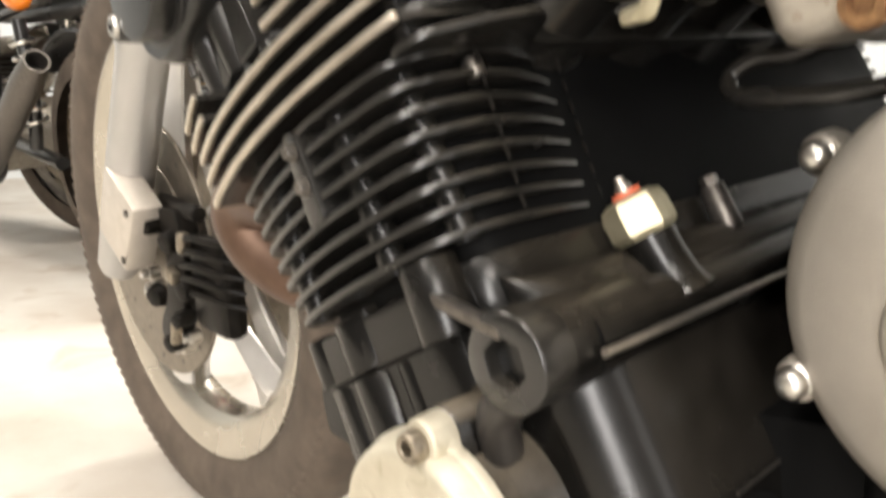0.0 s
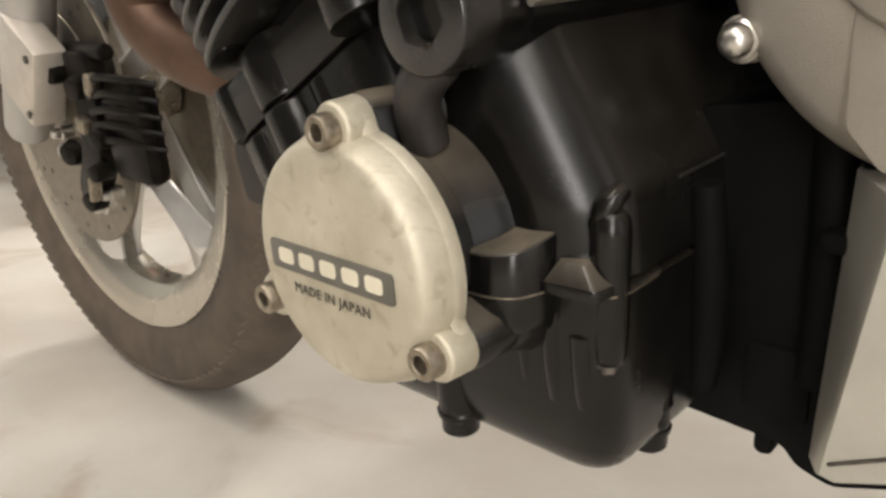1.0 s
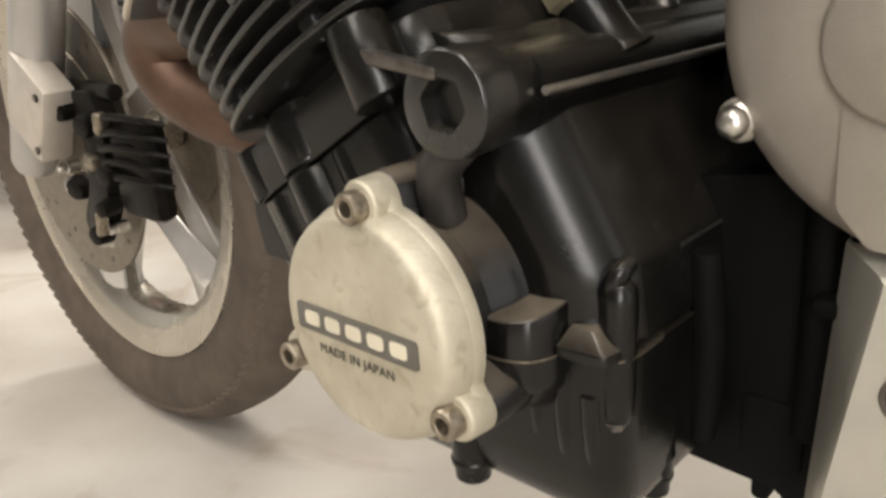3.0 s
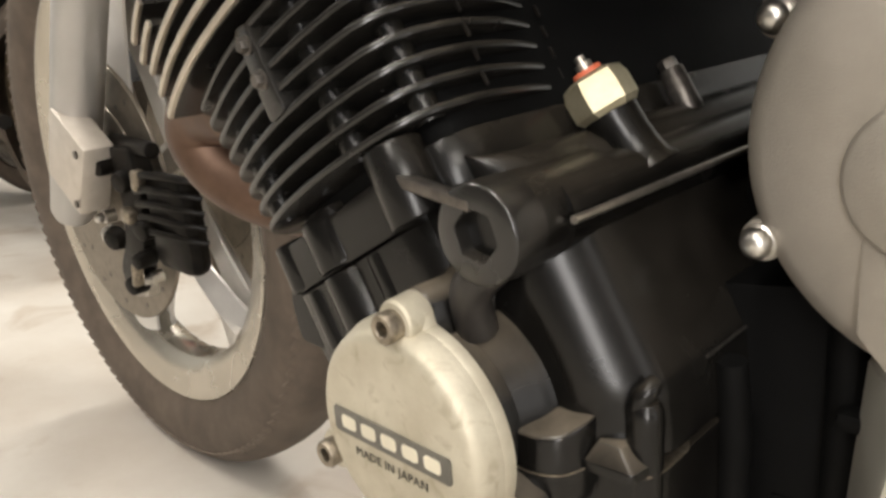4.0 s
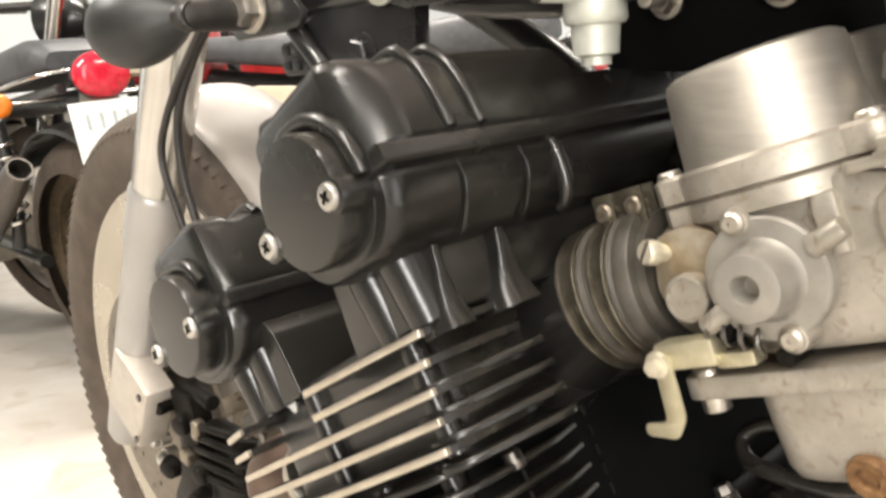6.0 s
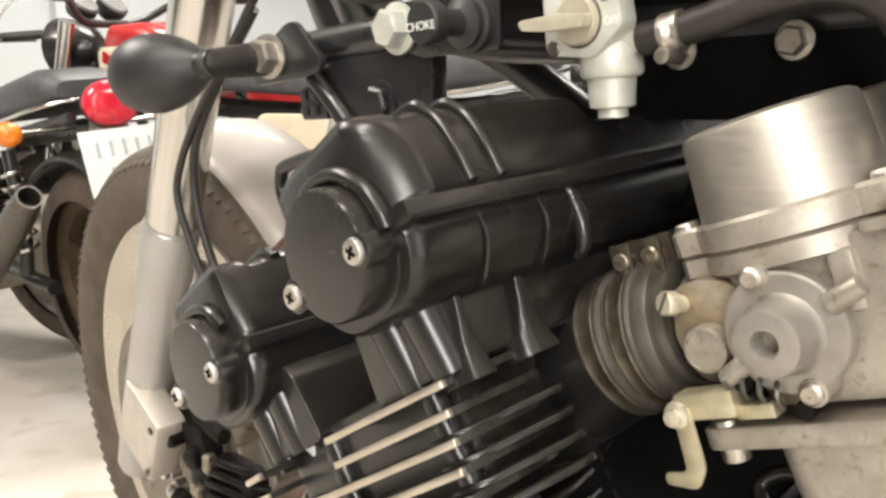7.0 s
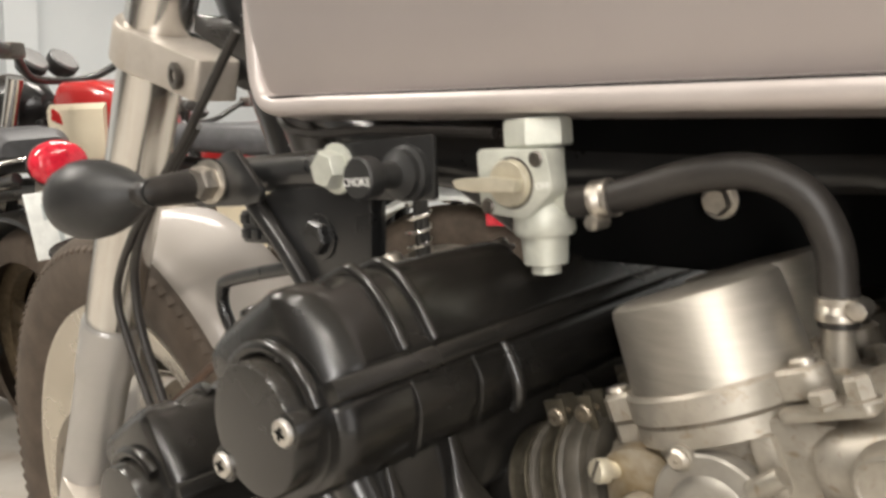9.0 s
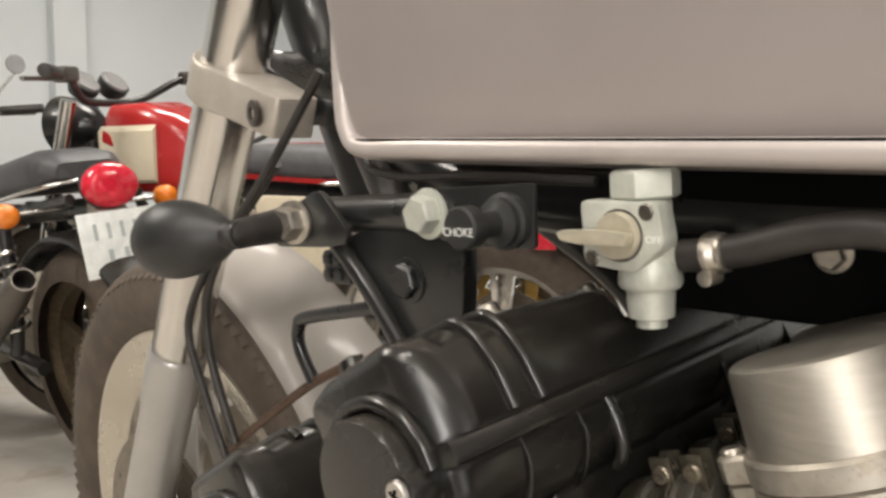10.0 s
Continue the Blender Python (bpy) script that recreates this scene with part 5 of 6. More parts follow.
# caliper bracket lug and brake caliper
for y, s in ((-0.095, -1), (0.095, 1)):
    bm = B()
    m = Matrix.Rotation(math.atan2(FD.x, FD.z), 4, "Y")
    box(bm, V(-0.63, y - 0.012 * (1 if y < 0 else -1), 0.384), (0.078, 0.034, 0.085), 0.006, m)
    lug = group_part("caliper_mount", bm, CLAMP, "pale cast caliper mount on the fork")
    for bx, bz in ((-0.5894, 0.3957), (-0.6137, 0.343)) if s < 0 else ():
        bm = B()
        lathe(bm, V(bx, y - 0.03, bz), (0, -1, 0), [(0.004, 0), (0.004, 0.0015), (0, 0.0015)], 12)
        part("mount_bolt", bm, DARKSTEEL, lug)
    bm = B()
    rod(bm, V(-0.615, s * 0.075, 0.398), V(-0.5, s * 0.09, 0.401), 0.0085, 0.008, 16, 0.002)
    prism(bm, rounded([(-0.578, 0.4), (-0.535, 0.402), (-0.525, 0.36), (-0.54, 0.3), (-0.57, 0.262), (-0.6, 0.25), (-0.606, 0.268), (-0.582, 0.3), (-0.57, 0.34)], 0.008, 3), XZ, s * 0.088 - 0.01, s * 0.088 + 0.01, 0.004)
    box(bm, V(-0.487, s * 0.084, 0.332), (0.075, 0.026, 0.095), 0.012)
    caliper = group_part("brake_caliper", bm, GRIME, "dusty black brake caliper")
    for k in range(5):
        bm = B()
        tube(bm, [V(-0.528, s * 0.1, 0.322 + k * 0.0135), V(-0.49, s * 0.102, 0.3265 + k * 0.0138), V(-0.455, s * 0.094, 0.324 + k * 0.014), V(-0.44, s * 0.08, 0.319 + k * 0.014)], lambda t: 0.0042 * (1 - 0.35 * t), 8, 4)
        part("cooling_rib", bm, GRIME, caliper)
    for px, pz, r, h in ((-0.592, 0.381, 0.011, 0.02), (-0.552, 0.37, 0.013, 0.018), (-0.52, 0.327, 0.012, 0.02), (-0.612, 0.3, 0.014, 0.012), (-0.575, 0.258, 0.012, 0.016), (-0.541, 0.292, 0.01, 0.02)):
        bm = B()
        p = V(px, s * 0.09, pz)
        rod(bm, p, p + V(0.004, s * h, -0.002), r, r * 0.8, 14, 0.002)
        part("caliper_lug", bm, GRIME, caliper)
    for px, pz, w, tall in ((-0.514, 0.374, 0.012, 0.02), (-0.548, 0.335, 0.018, 0.014), (-0.556, 0.272, 0.008, 0.026)):
        bm = B()
        box(bm, V(px, s * 0.102, pz), (w, 0.012, tall), 0.003, Matrix.Rotation(radians(14), 4, "Y"))
        part("worn_lug", bm, WORN, caliper)
    if s < 0:
        for px, pz, r in ((-0.64, 0.297, 0.009), (-0.652, 0.314, 0.0055), (-0.584, 0.247, 0.0075), (-0.562, 0.262, 0.0055)):
            bm = B()
            lathe(bm, V(px, -0.085, pz), (0, -1, 0), [(r * 1.3, -0.01), (r * 1.3, 0.002), (r, 0.003), (r, 0.008), (r * 0.7, 0.011), (0, 0.0125)], 18)
            part("caliper_bolt", bm, DOME, caliper, "bright domed bolt")

AXLE = V(-0.684, 0, 0.334)
bm = B()
lathe(bm, AXLE, (0, 1, 0), [(0.216, -0.016), (0.222, -0.0225), (0.236, -0.0285), (0.25, -0.033), (0.2575, -0.0362), (0.2615, -0.0365), (0.2625, -0.034), (0.26, -0.029), (0.245, -0.021), (0.238, 0.0), (0.245, 0.021), (0.26, 0.029), (0.2625, 0.034), (0.2615, 0.0365), (0.2575, 0.0362), (0.25, 0.033), (0.236, 0.0285), (0.222, 0.0225), (0.216, 0.016), (0.2145, 0.0), (0.216, -0.016)], 96, False)
wheel = group_part("front_wheel_rim", bm, WHEEL, "dull silver front wheel rim")
bm = B()
prof = [(0.256, -0.03)]
for i in range(29):
    a = math.pi * i / 28
    prof.append((0.2595 + 0.087 * math.sin(a) ** 0.85, -math.copysign((0.032 + 0.03 * math.sin(a) ** 0.5) * abs(math.cos(a)) ** 0.72, math.cos(a))))
prof.append((0.256, 0.03))

lathe(bm, AXLE, (0, 1, 0), prof, 128, False)
tyre = group_part("front_tyre", bm, TYRE, "dusty brown-black front tyre")
# tread blocks along both shoulders
blk = None
for k in range(120):
    a = 2 * math.pi * k / 120
    for s in (-1, 1):
        if blk is None:
            bm = B()
            box(bm, (0, 0, 0), (0.0125, 0.022, 0.0034), 0.001, seg=1)
            blk = part("tread_block", bm, TYRE, tyre)
            ob = blk
        else:
            ob = again(blk, tyre)
        rr = 0.3303
        aa = a + (0.0 if s < 0 else math.pi / 120)
        ob.matrix_basis = Matrix.Translation(AXLE + V(math.cos(aa) * rr, s * 0.0385, math.sin(aa) * rr)) @ Matrix.Rotation(-aa + math.pi / 2, 4, "Y") @ Matrix.Rotation(radians(-44 * s), 4, "X") @ Matrix.Rotation(radians(22 * s), 4, "Z")
bm = B()
lathe(bm, AXLE, (0, 1, 0), [(0.0, -0.06), (0.02, -0.06), (0.03, -0.055), (0.034, -0.03), (0.034, 0.03), (0.03, 0.055), (0.02, 0.06), (0, 0.06)], 40)
part("hub", bm, WHEEL, wheel)
for k in range(5):
    a = radians(-43 + 72 * k)
    d0, t0 = V(math.cos(a), 0, math.sin(a)), V(-math.sin(a), 0, math.cos(a))
    for s in (-1, 1):
        # a pressed plate that widens towards the rim, its two halves folded along the middle
        bm = B()
        loops = []
        for r, lo, hi, fold in ((0.04, -0.016, 0.014, 0.004), (0.12, -0.02, 0.012, 0.009), (0.18, -0.034, 0.016, 0.011), (0.21, -0.052, 0.026, 0.009), (0.219, -0.066, 0.036, 0.006)):
            y = 0.03 - 0.06 * (r - 0.04)
            sec = ((lo, y - fold), (lo * 0.4, y), (0.0, y + fold * 0.6), (hi * 0.35, y + fold * 0.2), (hi, y - fold))
            loops.append([AXLE + d0 * r + t0 * q + V(0, s * h, 0) for q, h in sec] + [AXLE + d0 * r + t0 * q + V(0, s * (h - 0.0035), 0) for q, h in sec[::-1]])
        rings(bm, loops)
        part("spoke", bm, SPOKE, wheel, "bright pressed aluminium spoke", angle=25)
for y in (-0.062, 0.062):
    bm = B()
    lathe(bm, AXLE, (0, 1, 0), [(0.1, y - 0.0025), (0.149, y - 0.0025), (0.15, y - 0.0015), (0.15, y + 0.0015), (0.149, y + 0.0025), (0.1, y + 0.0025), (0.1, y - 0.0025)], 72, False)
    disc = part("brake_disc", bm, DISC, bike, "worn steel brake disc")
    bm = B()
    lathe(bm, AXLE, (0, 1, 0), [(0.03, y - 0.004), (0.102, y - 0.004), (0.104, y), (0.102, y + 0.004), (0.03, y + 0.004)], 40)
    part("disc_carrier", bm, DISC, disc)
    for k in range(15):
        for rr in (0.116, 0.135):
            aa = radians(24 * k + rr * 900)
            bm = B()
            p = AXLE + V(math.cos(aa) * rr, y, math.sin(aa) * rr)
            rod(bm, p + V(0, -0.0031, 0), p + V(0, 0.0031, 0), 0.0032, seg=8)
            part("disc_hole", bm, DARKSTEEL, disc)

# silver front fender
bm = B()
loops = []
for i in range(31):
    a = radians(24 + 50 * i / 30)
    sec = []
    for j in range(13):
        q = radians(-88 + 176 * j / 12)
        sec.append((0.362 + 0.02 * math.cos(q), 0.06 * math.sin(q)))
    for j in range(12, -1, -1):
        q = radians(-88 + 176 * j / 12)
        sec.append((0.3595 + 0.02 * math.cos(q), 0.0575 * math.sin(q)))
    loops.append([AXLE + V(math.cos(a) * r, y, math.sin(a) * r) for r, y in sec])
rings(bm, loops)
fender = group_part("front_fender", bm, FENDER, "silver painted front fender")
bm = B()
tube(bm, [V(-0.285, -0.12, 0.625), V(-0.299, -0.12, 0.648), V(-0.298, -0.12, 0.663), V(-0.286, -0.12, 0.671), V(-0.205, -0.12, 0.686)], 0.0048, 10, 6)
group_part("wire_loop", bm, FRAMEBLACK, "black bent wire guard")
bm = B()
tube(bm, [V(-0.41, -0.12, 0.55), V(-0.373, -0.12, 0.574), V(-0.32, -0.12, 0.606), V(-0.281, -0.12, 0.628), V(-0.24, -0.118, 0.646)], 0.0034, 8, 4)
group_part("throttle_cable", bm, PIPE, "brown sheathed cable")

# bullet-shaped turn signal on its stalk
bm = B()
SL, SR = V(-0.308, -0.217, 0.7335), V(-0.243, -0.195, 0.737)
ax = (SR - SL)
L = ax.length
lathe(bm, SL, ax, [(0.0, 0), (0.0085, 0.0012), (0.0155, 0.005), (0.02, 0.011), (0.0228, 0.02), (0.0233, 0.028), (0.022, 0.038), (0.0185, 0.049), (0.014, 0.058), (0.009, 0.066), (0.0075, 0.07), (0.0075, 0.074)], 48)
signal = group_part("turn_signal", bm, PLASTIC, "matt black bullet-shaped turn signal")
bm = B()
tube(bm, [SR - ax.normalized() * 0.008, SR, SR * 0.5 + V(-0.2445, -0.15, 0.7395) * 0.5, V(-0.2445, -0.15, 0.7395)], lambda t: 0.0068 + 0.0042 * t, 20, 6)
part("stalk", bm, RUBBER, signal)
bm = B()
prism(bm, rounded([(-0.272, 0.736), (-0.225, 0.7575), (-0.216, 0.758), (-0.193, 0.735), (-0.196, 0.728), (-0.215, 0.7255), (-0.265, 0.724)], 0.004, 3), XZ, -0.1525, -0.148, 0.001)
part("signal_bracket", bm, FRAMEBLACK, signal)
bm = B()
hexbolt(bm, V(-0.2395, -0.155, 0.74), (0.25, -1, 0), 0.0102, 0.0135)
part("signal_bolt", bm, STEEL, signal, "worn hexagon bolt head")
bm = B()
box(bm, (-0.226, -0.132, 0.711), (0.026, 0.012, 0.02), 0.002)
for dx, dz in ((-0.006, 0.005), (0.004, 0.005), (-0.006, -0.004), (0.004, -0.004)):
    box(bm, (-0.226 + dx, -0.139, 0.711 + dz), (0.007, 0.004, 0.006), 0.001)
part("connector", bm, PLASTIC, signal)

# cables at the fork
for pts, r in (([V(-0.25, -0.12, 0.83), V(-0.306, -0.13, 0.769), V(-0.392, -0.13, 0.706), V(-0.433, -0.13, 0.665), V(-0.442, -0.13, 0.64), V(-0.432, -0.13, 0.61), V(-0.412, -0.13, 0.569), V(-0.39, -0.13, 0.53)], 0.0032), ([V(-0.3, -0.125, 0.775), V(-0.375, -0.125, 0.72), V(-0.412, -0.125, 0.68), V(-0.42, -0.125, 0.64), V(-0.412, -0.125, 0.605), V(-0.392, -0.125, 0.56)], 0.0036)):
    bm = B()
    tube(bm, pts, r, 10, 8)
    group_part("cable", bm, RUBBER, "black sheathed cable")
bm = B()
lathe(bm, V(-0.52, 0, 1.06), (-1, 0, 0.1), [(0.07, -0.02), (0.09, 0.02), (0.09, 0.08), (0.08, 0.1)], 32)
group_part("headlamp_shell", bm, FRAMEBLACK, "black headlamp shell")

# rear wheel, seat and swing arm
bm = B()
lathe(bm, V(0.811, 0, 0.325), (0, 1, 0), [(0.24, -0.04), (0.29, -0.062), (0.325, -0.03), (0.325, 0.03), (0.29, 0.062), (0.24, 0.04), (0.24, -0.04)], 64, False)
group_part("rear_tyre", bm, TYRE)
bm = B()
lathe(bm, V(0.811, 0, 0.325), (0, 1, 0), [(0.2, -0.03), (0.243, -0.04), (0.243, 0.04), (0.2, 0.03), (0.2, -0.03)], 64, False)
lathe(bm, V(0.811, 0, 0.325), (0, 1, 0), [(0.05, -0.05), (0.21, -0.01), (0.21, 0.01), (0.05, 0.05)], 40)
group_part("rear_wheel_rim", bm, WHEEL)
bm = B()
prism(bm, rounded([(0.45, 0.8), (0.6, 0.78), (1.05, 0.83), (1.06, 0.86), (0.6, 0.84), (0.47, 0.9)], 0.02, 3), XZ, -0.12, 0.12, 0.02, 3)
group_part("seat", bm, SEAT)
bm = B()
for y in (-0.1, 0.1):
    tube(bm, [V(0.3, y, 0.42), V(0.55, y, 0.36), V(0.811, y, 0.325)], 0.022, 14, 4)
    rod(bm, V(0.75, y * 1.2, 0.36), V(0.66, y * 1.2, 0.72), 0.024, seg=16)
group_part("swing_arm", bm, FRAMEBLACK)


# ---- parked motorcycles behind ----
def parked(label, place, heading, lean, tank_mat, side_mat, wheel_mat, seat_mat, plated, size=1.0, tank_long=1.0, group="parked motorcycles"):
    """A classic road motorcycle: x ahead, y to its left, origin on the ground between the wheels."""
    top = tagged(new("parked_motorcycle"), label, "motorcycle", group)
    top.matrix_basis = pose(place[0], place[1], -0.0135, 0, 0, heading) @ pose(0, 0, 0, lean) @ Matrix.Scale(size, 4)
    for x, w in ((-0.78 if plated else -0.7, 0.066), (0.72, 0.046)):
        ax = V(x, 0, 0.32)
        bm = B()
        prof = [(0.232 + 0.088 * math.sin(math.pi * i / 14) ** 0.8, -w * math.cos(math.pi * i / 14)) for i in range(15)]
        lathe(bm, ax, (0, 1, 0), prof, 56, False)
        part("tyre", bm, TYRE, top, "worn black tyre")
        bm = B()
        lathe(bm, ax, (0, 1, 0), [(0.205, -0.02), (0.238, -0.034), (0.238, 0.034), (0.205, 0.02), (0.205, -0.02)], 56, False)
        rim = part("rim", bm, wheel_mat, top)
        bm = B()
        lathe(bm, ax, (0, 1, 0), [(0.02, -0.06), (0.06, -0.05), (0.05, 0), (0.06, 0.05), (0.02, 0.06)], 24)
        part("hub", bm, wheel_mat, rim)
        for k in range(5):
            a = radians(72 * k + 20)
            d0, t0 = V(math.cos(a), 0, math.sin(a)), V(-math.sin(a), 0, math.cos(a))
            bm = B()
            prism(bm, [(0.03, -0.02), (0.21, -0.032), (0.21, 0.032), (0.03, 0.02)], (ax, d0, t0, V(0, 1, 0)), -0.012, 0.012, 0.004)
            part("spoke", bm, wheel_mat, rim)
        bm = B()
        yd = -0.07 if x < 0 else 0.07
        lathe(bm, ax, (0, 1, 0), [(0.06, yd - 0.003), (0.14, yd - 0.003), (0.14, yd + 0.003), (0.06, yd + 0.003)], 36)
        part("brake_disc", bm, DISC, rim)
        # mudguard
        bm = B()
        loops = []
        a0, a1 = (40, 165) if x < 0 else (30, 140)
        for i in range(17):
            a = radians(a0 + (a1 - a0) * i / 16)
            sec = [(0.345 + 0.02 * math.cos(q), (w + 0.018) * math.sin(q)) for q in (radians(-95 + 190 * j / 8) for j in range(9))]
            sec += [(0.342 + 0.02 * math.cos(q), (w + 0.015) * math.sin(q)) for q in (radians(95 - 190 * j / 8) for j in range(9))]
            loops.append([ax + V(math.cos(a) * r, y, math.sin(a) * r) for r, y in sec])
        rings(bm, loops)
        guard = part("mudguard", bm, FRAMEBLACK if plated and x < 0 else PLATEWHITE if x < 0 else CHROME, top)
        if not plated and x < 0:
            for s in (-1, 1):
                bm = B()
                box(bm, ax + V(-0.13, s * (w + 0.02), 0.3), (0.06, 0.006, 0.04), 0.002)
                part("side_reflector", bm, REDLENS, guard, "red side reflector")
    # engine, pipes and frame
    bm = B()
    prism(bm, rounded([(-0.25, 0.25), (0.18, 0.25), (0.22, 0.4), (0.1, 0.45), (-0.2, 0.46), (-0.28, 0.38)], 0.04, 4), XZ, -0.2, 0.2, 0.02, 2)
    engine = part("crankcase", bm, CAST, top, "grey alloy engine")
    for i in range(8):
        bm = B()
        box(bm, (0.06, 0, 0.47 + i * 0.018), (0.2, 0.38, 0.005), 0.001)
        part("cooling_fin", bm, DARKSTEEL, engine)
    bm = B()
    box(bm, (0.06, 0, 0.63), (0.17, 0.36, 0.06), 0.015)
    part("head_cover", bm, CAST, engine)
    for s in (-1, 1):
        bm = B()
        tube(bm, [V(0.17, s * 0.09, 0.56), V(0.25, s * 0.1, 0.5), V(0.25, s * 0.13, 0.3), V(0.1, s * 0.17, 0.22), V(-0.3, s * 0.2, 0.25), V(-0.4, s * 0.21, 0.28)], 0.02, 14, 6)
        part("exhaust_pipe", bm, CHROME, top)
        bm = B()
        a, b = V(-0.36, s * 0.21, 0.27), V(-0.93, s * 0.23, 0.6 if plated else 0.36)
        dd = (b - a).normalized()
        lathe(bm, a, dd, [(0.025, 0), (0.037, 0.08), (0.038, (b - a).length - 0.1), (0.03, (b - a).length), (0.0255, (b - a).length), (0.0235, (b - a).length - 0.06), (0, (b - a).length - 0.06)], 28)
        part("silencer", bm, DARKSTEEL, top, "chrome silencer with dark open end")
        bm = B()
        lathe(bm, b - dd * 0.058, dd, [(0.0236, 0), (0.0236, 0.004), (0, 0.004)], 20)
        part("silencer_mouth", bm, PLASTIC, top)
        bm = B()
        tube(bm, [V(-0.62, s * 0.15, 0.36), V(-0.66, s * 0.15, 0.5), V(-0.66, s * 0.15, 0.7)], 0.018, 12, 3)
        shock = part("shock_absorber", bm, FRAMEBLACK, top)
        bm = B()
        coil = [V(-0.655 + 0.028 * math.cos(i * 0.7), s * 0.15 + 0.028 * math.sin(i * 0.7), 0.42 + 0.0038 * i) for i in range(64)]
        tube(bm, coil, 0.0055, 6, 1)
        part("coil_spring", bm, CHROME, shock)
        bm = B()
        rod(bm, V(0.74, s * 0.1, 0.32), V(0.5, s * 0.1, 1.0), 0.022, seg=16)
        part("fork_leg", bm, CHROME, top)
        bm = B()
        tube(bm, [V(-0.7, s * 0.12, 0.32), V(-0.25, s * 0.12, 0.38)], 0.02, 10, 2)
        part("swing_arm", bm, FRAMEBLACK, top)
    bm = B()
    tube(bm, [V(0.5, 0, 0.92), V(0.3, 0, 0.78), V(-0.3, 0, 0.72), V(-0.9, 0, 0.74)], 0.028, 12, 5)
    for s in (-1, 1):
        tube(bm, [V(0.5, s * 0.03, 0.88), V(0.36, s * 0.1, 0.5), V(0.28, s * 0.13, 0.24), V(-0.25, s * 0.14, 0.24), V(-0.32, s * 0.13, 0.45), V(-0.35, s * 0.1, 0.72)], 0.016, 10, 5)
        tube(bm, [V(-0.3, s * 0.11, 0.7), V(-0.62, s * 0.11, 0.735), V(-0.92, s * 0.09, 0.77)], 0.014, 10, 4)
    part("frame", bm, FRAMEBLACK, top)
    # tank with coloured side panels
    def fx(x):
        return 0.43 - (0.43 - x) * tank_long

    bm = B()
    loops = []
    for x, w, z0, z1 in ((0.43, 0.05, 0.8, 0.9), (0.41, 0.09, 0.77, 0.95), (0.33, 0.125, 0.75, 0.985), (0.15, 0.135, 0.74, 0.985), (0.0, 0.12, 0.74, 0.95), (-0.1, 0.09, 0.745, 0.9), (-0.12, 0.06, 0.76, 0.87)):
        loops.append([V(fx(x), b, c) for b, c in rounded([(-w, z0), (w, z0), (w * 0.8, z1), (-w * 0.8, z1)], 0.045, 5)])
    rings(bm, loops)
    tank_ob = part("fuel_tank", bm, tank_mat, top, "painted fuel tank")
    for s in (-1, 1):
        bm = B()
        loops = []
        for x, w in ((0.4, 0.103), (0.34, 0.13), (0.2, 0.14), (0.1, 0.138), (0.06, 0.13)):
            loops.append([V(fx(x), s * (w - 0.006), 0.77), V(fx(x), s * (w + 0.004), 0.78), V(fx(x), s * (w * 0.93 + 0.004), 0.91), V(fx(x), s * (w * 0.87 - 0.004), 0.925)])
        rings(bm, loops)
        part("tank_panel", bm, side_mat, tank_ob)
        bm = B()
        prism(bm, rounded([(fx(0.27), 0.87), (fx(0.33), 0.885), (fx(0.32), 0.915), (fx(0.285), 0.9)], 0.004, 3), (V(0, s * 0.128, 0), V(1, 0, 0), V(0, 0, 1), V(0, s, 0)), 0, 0.006)
        part("tank_emblem", bm, REDPAINT, tank_ob)
        bm = B()
        prism(bm, rounded([(-0.1, 0.74), (-0.38, 0.73), (-0.33, 0.5), (-0.16, 0.5)], 0.04, 4), (V(0, s * 0.14, 0), V(1, 0, 0), V(0, 0, 1), V(0, s, 0)), 0, 0.02, 0.006)
        part("side_cover", bm, side_mat if wheel_mat is not GOLD else MATT, top)
    # seat with its chrome rail
    bm = B()
    loops = []
    for x, w, z0, z1 in ((fx(-0.1), 0.09, 0.8, 0.86), (-0.2, 0.12, 0.775, 0.855), (-0.45, 0.135, 0.765, 0.84), (-0.55, 0.135, 0.77, 0.87), (-0.74, 0.13, 0.785, 0.895), (-0.82, 0.12, 0.8, 0.885), (-0.85, 0.09, 0.82, 0.86)):
        loops.append([V(x, b, c) for b, c in rounded([(-w, z0), (w, z0), (w * 0.82, z1), (-w * 0.82, z1)], 0.05, 6)])
    rings(bm, loops)
    seat_ob = part("seat", bm, seat_mat, top, "dark grey vinyl dual seat")
    bm = B()
    tube(bm, [V(-0.3, 0.135, 0.765), V(-0.6, 0.14, 0.772), V(-0.79, 0.13, 0.795), V(-0.865, 0.07, 0.81), V(-0.865, -0.07, 0.81), V(-0.79, -0.13, 0.795), V(-0.6, -0.14, 0.772), V(-0.3, -0.135, 0.765)], 0.006, 10, 6)
    part("seat_rail", bm, CHROME, seat_ob)
    # handlebar, clocks, headlamp, mirrors
    bm = B()
    tube(bm, [V(0.3, 0.36, 1.06), V(0.36, 0.24, 1.06), V(0.43, 0.12, 1.0), V(0.44, 0, 0.99), V(0.43, -0.12, 1.0), V(0.36, -0.24, 1.06), V(0.3, -0.36, 1.06)], 0.011, 10, 6)
    bar = part("handlebar", bm, FRAMEBLACK, top)
    for s in (-1, 1):
        bm = B()
        rod(bm, V(0.25, s * 0.42, 1.06), V(0.33, s * 0.3, 1.06), 0.017, seg=14, bev=0.003)
        part("grip", bm, RUBBER, bar)
        bm = B()
        box(bm, (0.355, s * 0.25, 1.06), (0.05, 0.05, 0.04), 0.008)
        tube(bm, [V(0.38, s * 0.25, 1.05), V(0.38, s * 0.32, 1.05), V(0.32, s * 0.42, 1.045)], 0.006, 8, 3)
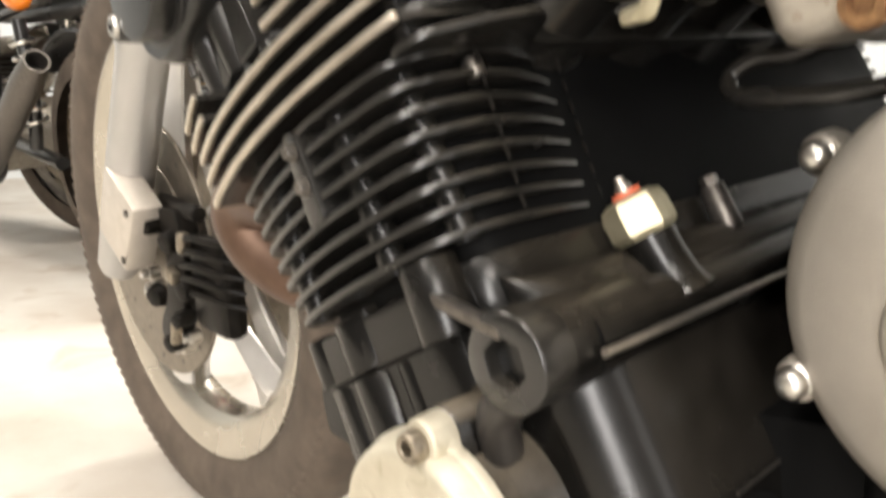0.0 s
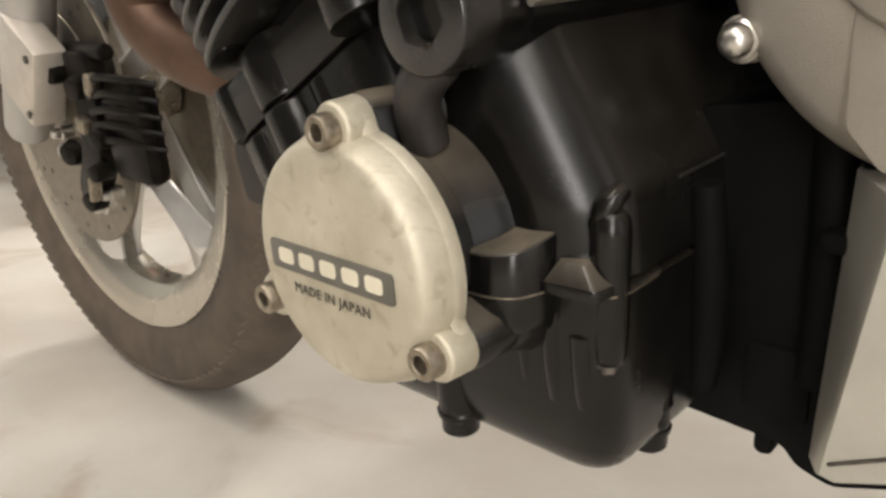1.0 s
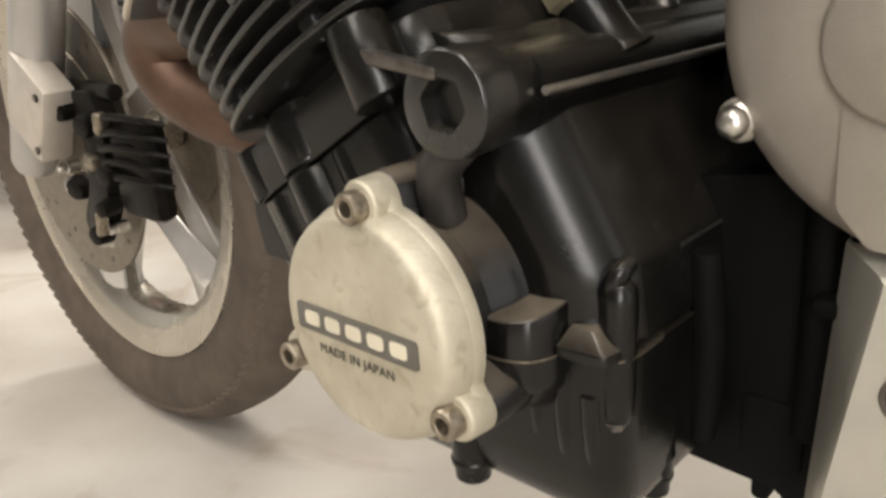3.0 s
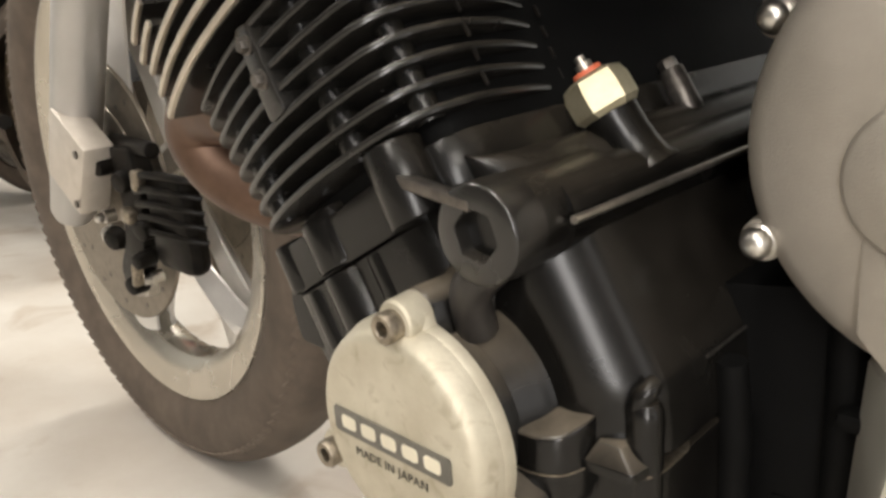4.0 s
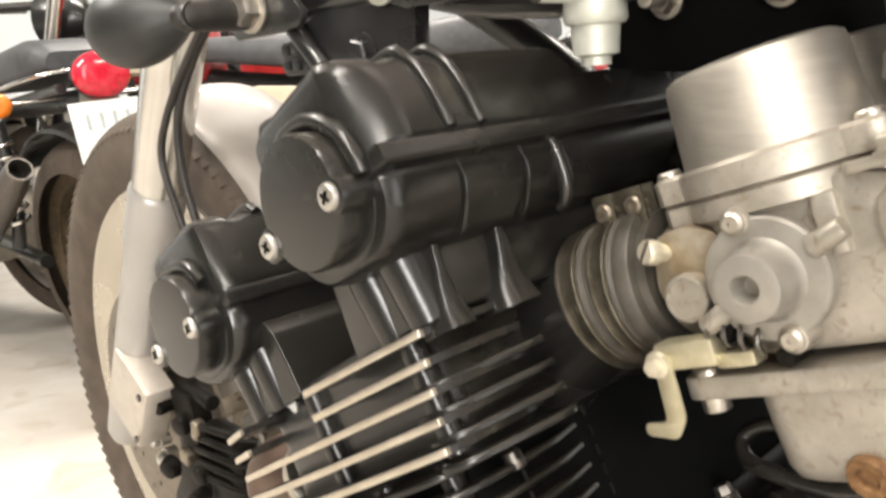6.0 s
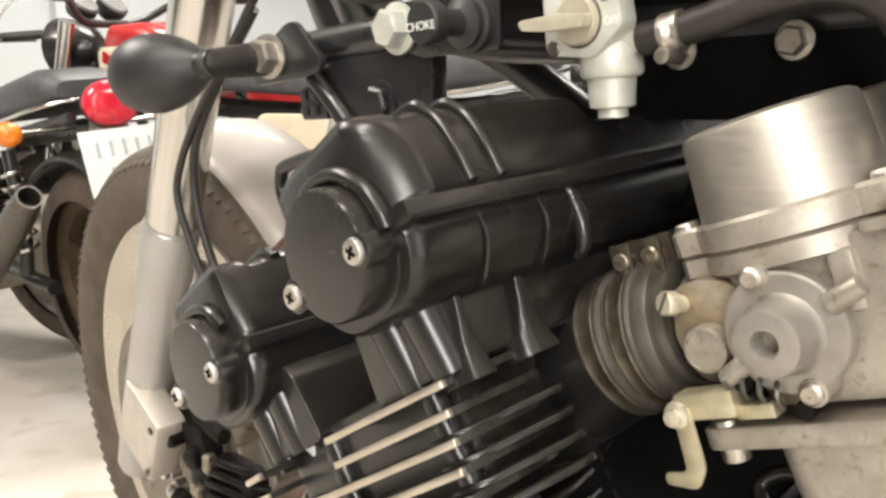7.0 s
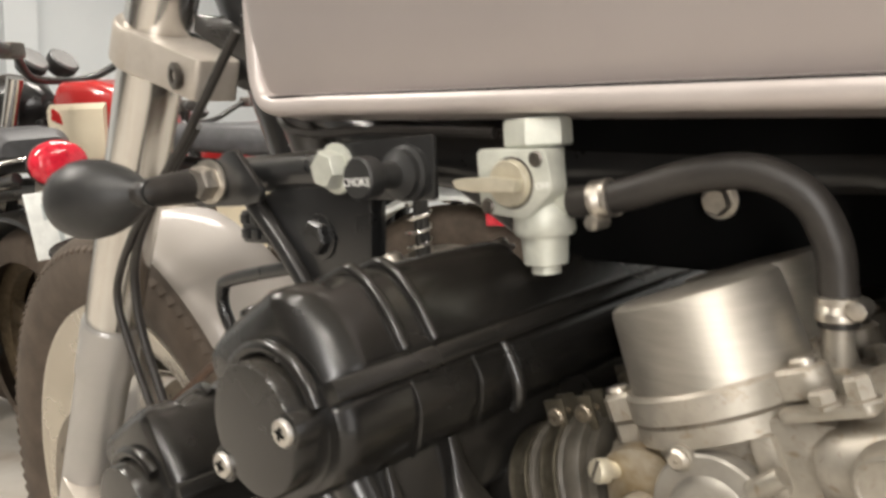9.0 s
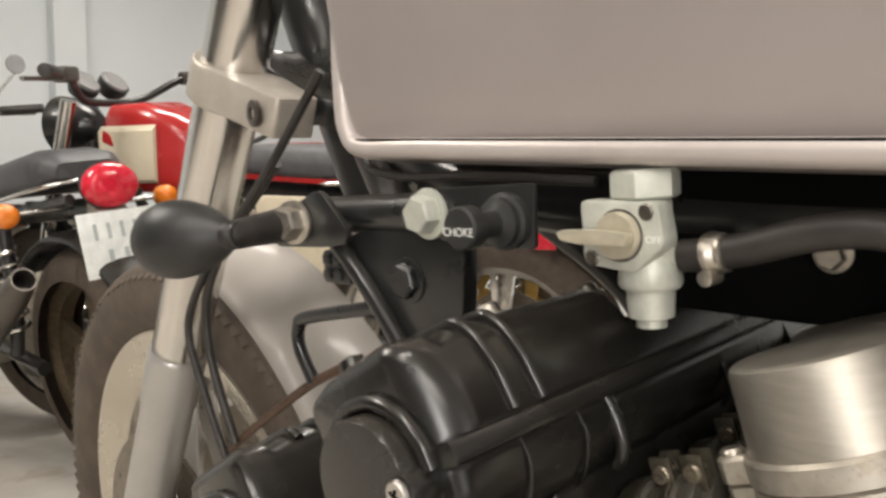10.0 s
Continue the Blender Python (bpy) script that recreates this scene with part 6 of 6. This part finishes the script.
        part("switch_block", bm, DARKSTEEL, bar)
        if plated:
            bm = B()
            tube(bm, [V(0.36, s * 0.27, 1.06), V(0.38, s * 0.33, 1.14), V(0.36, s * 0.38, 1.2)], 0.005, 8, 4)
            part("mirror_stem", bm, CHROME, bar)
            bm = B()
            lathe(bm, V(0.36, s * 0.39, 1.235), (1, 0, 0), [(0.0, -0.004), (0.034, -0.004), (0.037, 0), (0.034, 0.008), (0.018, 0.014), (0, 0.016)], 28)
            part("mirror", bm, GLASS, bar)
        bm = B()
        lathe(bm, V(0.47, s * 0.058, 1.05), (-0.75, 0, 0.66), [(0.03, -0.045), (0.044, -0.02), (0.044, 0.0), (0.039, 0.003), (0, 0.003)], 28)
        part("instrument", bm, PLASTIC, bar)
        bm = B()
        lathe(bm, V(0.47, s * 0.058, 1.05), (-0.75, 0, 0.66), [(0.0375, 0.0035), (0.036, 0.006), (0, 0.0065)], 24)
        part("instrument_glass", bm, GLASS, bar)
        if not plated:
            continue
        bm = B()
        rod(bm, V(-0.82, s * 0.04, 0.745), V(-0.83, s * 0.19, 0.745), 0.007, seg=10)
        part("signal_stem", bm, CHROME, top)
        bm = B()
        lathe(bm, V(-0.845, s * 0.215, 0.745), (1, 0, 0), [(0.0, -0.034), (0.014, -0.032), (0.026, -0.022), (0.031, -0.006), (0.031, 0.0), (0.029, 0.02), (0.012, 0.036), (0, 0.038)], 28)
        part("rear_signal", bm, ORANGELENS, top, "orange round turn signal lens")
    bm = B()
    lathe(bm, V(0.62, 0, 0.93), (1, 0, 0), [(0.03, -0.13), (0.075, -0.08), (0.088, 0), (0.08, 0.008), (0, 0.016)], 36)
    part("headlamp", bm, FRAMEBLACK, top)
    # tail lamp and plate
    ts = 1.25 if plated else 1.0
    bm = B()
    lathe(bm, V(-0.93, 0, 0.795), (-1, 0, 0.05), [(0.035, -0.05), (0.05, 0), (0.058, 0.004), (0.058, 0.014)], 36)
    bmesh.ops.scale(bm, vec=(1, ts, 1), verts=bm.verts)
    tail = part("tail_lamp", bm, PLASTIC, top)
    bm = B()
    lathe(bm, V(-0.942, 0, 0.7955), (-1, 0, 0.05), [(0.057, 0), (0.058, 0.012), (0.054, 0.028), (0.042, 0.04), (0.022, 0.046), (0, 0.048)], 36)
    bmesh.ops.scale(bm, vec=(1, ts, 1), verts=bm.verts)
    part("tail_lens", bm, REDLENS, tail, "glossy red tail lamp lens")
    if plated:
        bm = B()
        tl = pose(-0.985, 0, 0.655, 0, 8, 0)
        box(bm, (0, 0, 0), (0.003, 0.22, 0.16), 0.001)
        pl = part("number_plate", bm, PLATEWHITE, top, "white number plate with grey bars")
        pl.matrix_basis = tl
        for row, n, w in ((0.032, 5, 0.024), (-0.034, 3, 0.03)):
            for k in range(n):
                bm = B()
                box(bm, (-0.0022, (k - (n - 1) / 2) * (w + 0.011), row), (0.001, w * 0.4, 0.04), 0.0003, seg=1)
                bar_ob = part("plate_bar", bm, PLATEBAR, top)
                bar_ob.matrix_basis = tl
        bm = B()
        prism(bm, [(-0.9, 0.76), (-0.95, 0.74), (-0.975, 0.66), (-0.94, 0.64), (-0.88, 0.7)], XZ, -0.04, 0.04, 0.004)
        part("plate_holder", bm, STEEL, top)
    return top


parked("dark classic motorcycle with grey seat and red tail lamp", (-3.0, 0.77), 186, -7, FRAMEBLACK, FRAMEBLACK, RUSTWHEEL, SEAT, True)
parked("red and cream classic motorcycle parked beside the wall", (-2.15, 1.3), 206, -7, REDPAINT, CREAM, CHROME, SEAT, False, 1.07, 0.6)
parked("red classic motorcycle with gold wheels parked behind", (-2.57, 1.99), 212, -7, REDPAINT, REDPAINT, GOLD, SEAT, False)
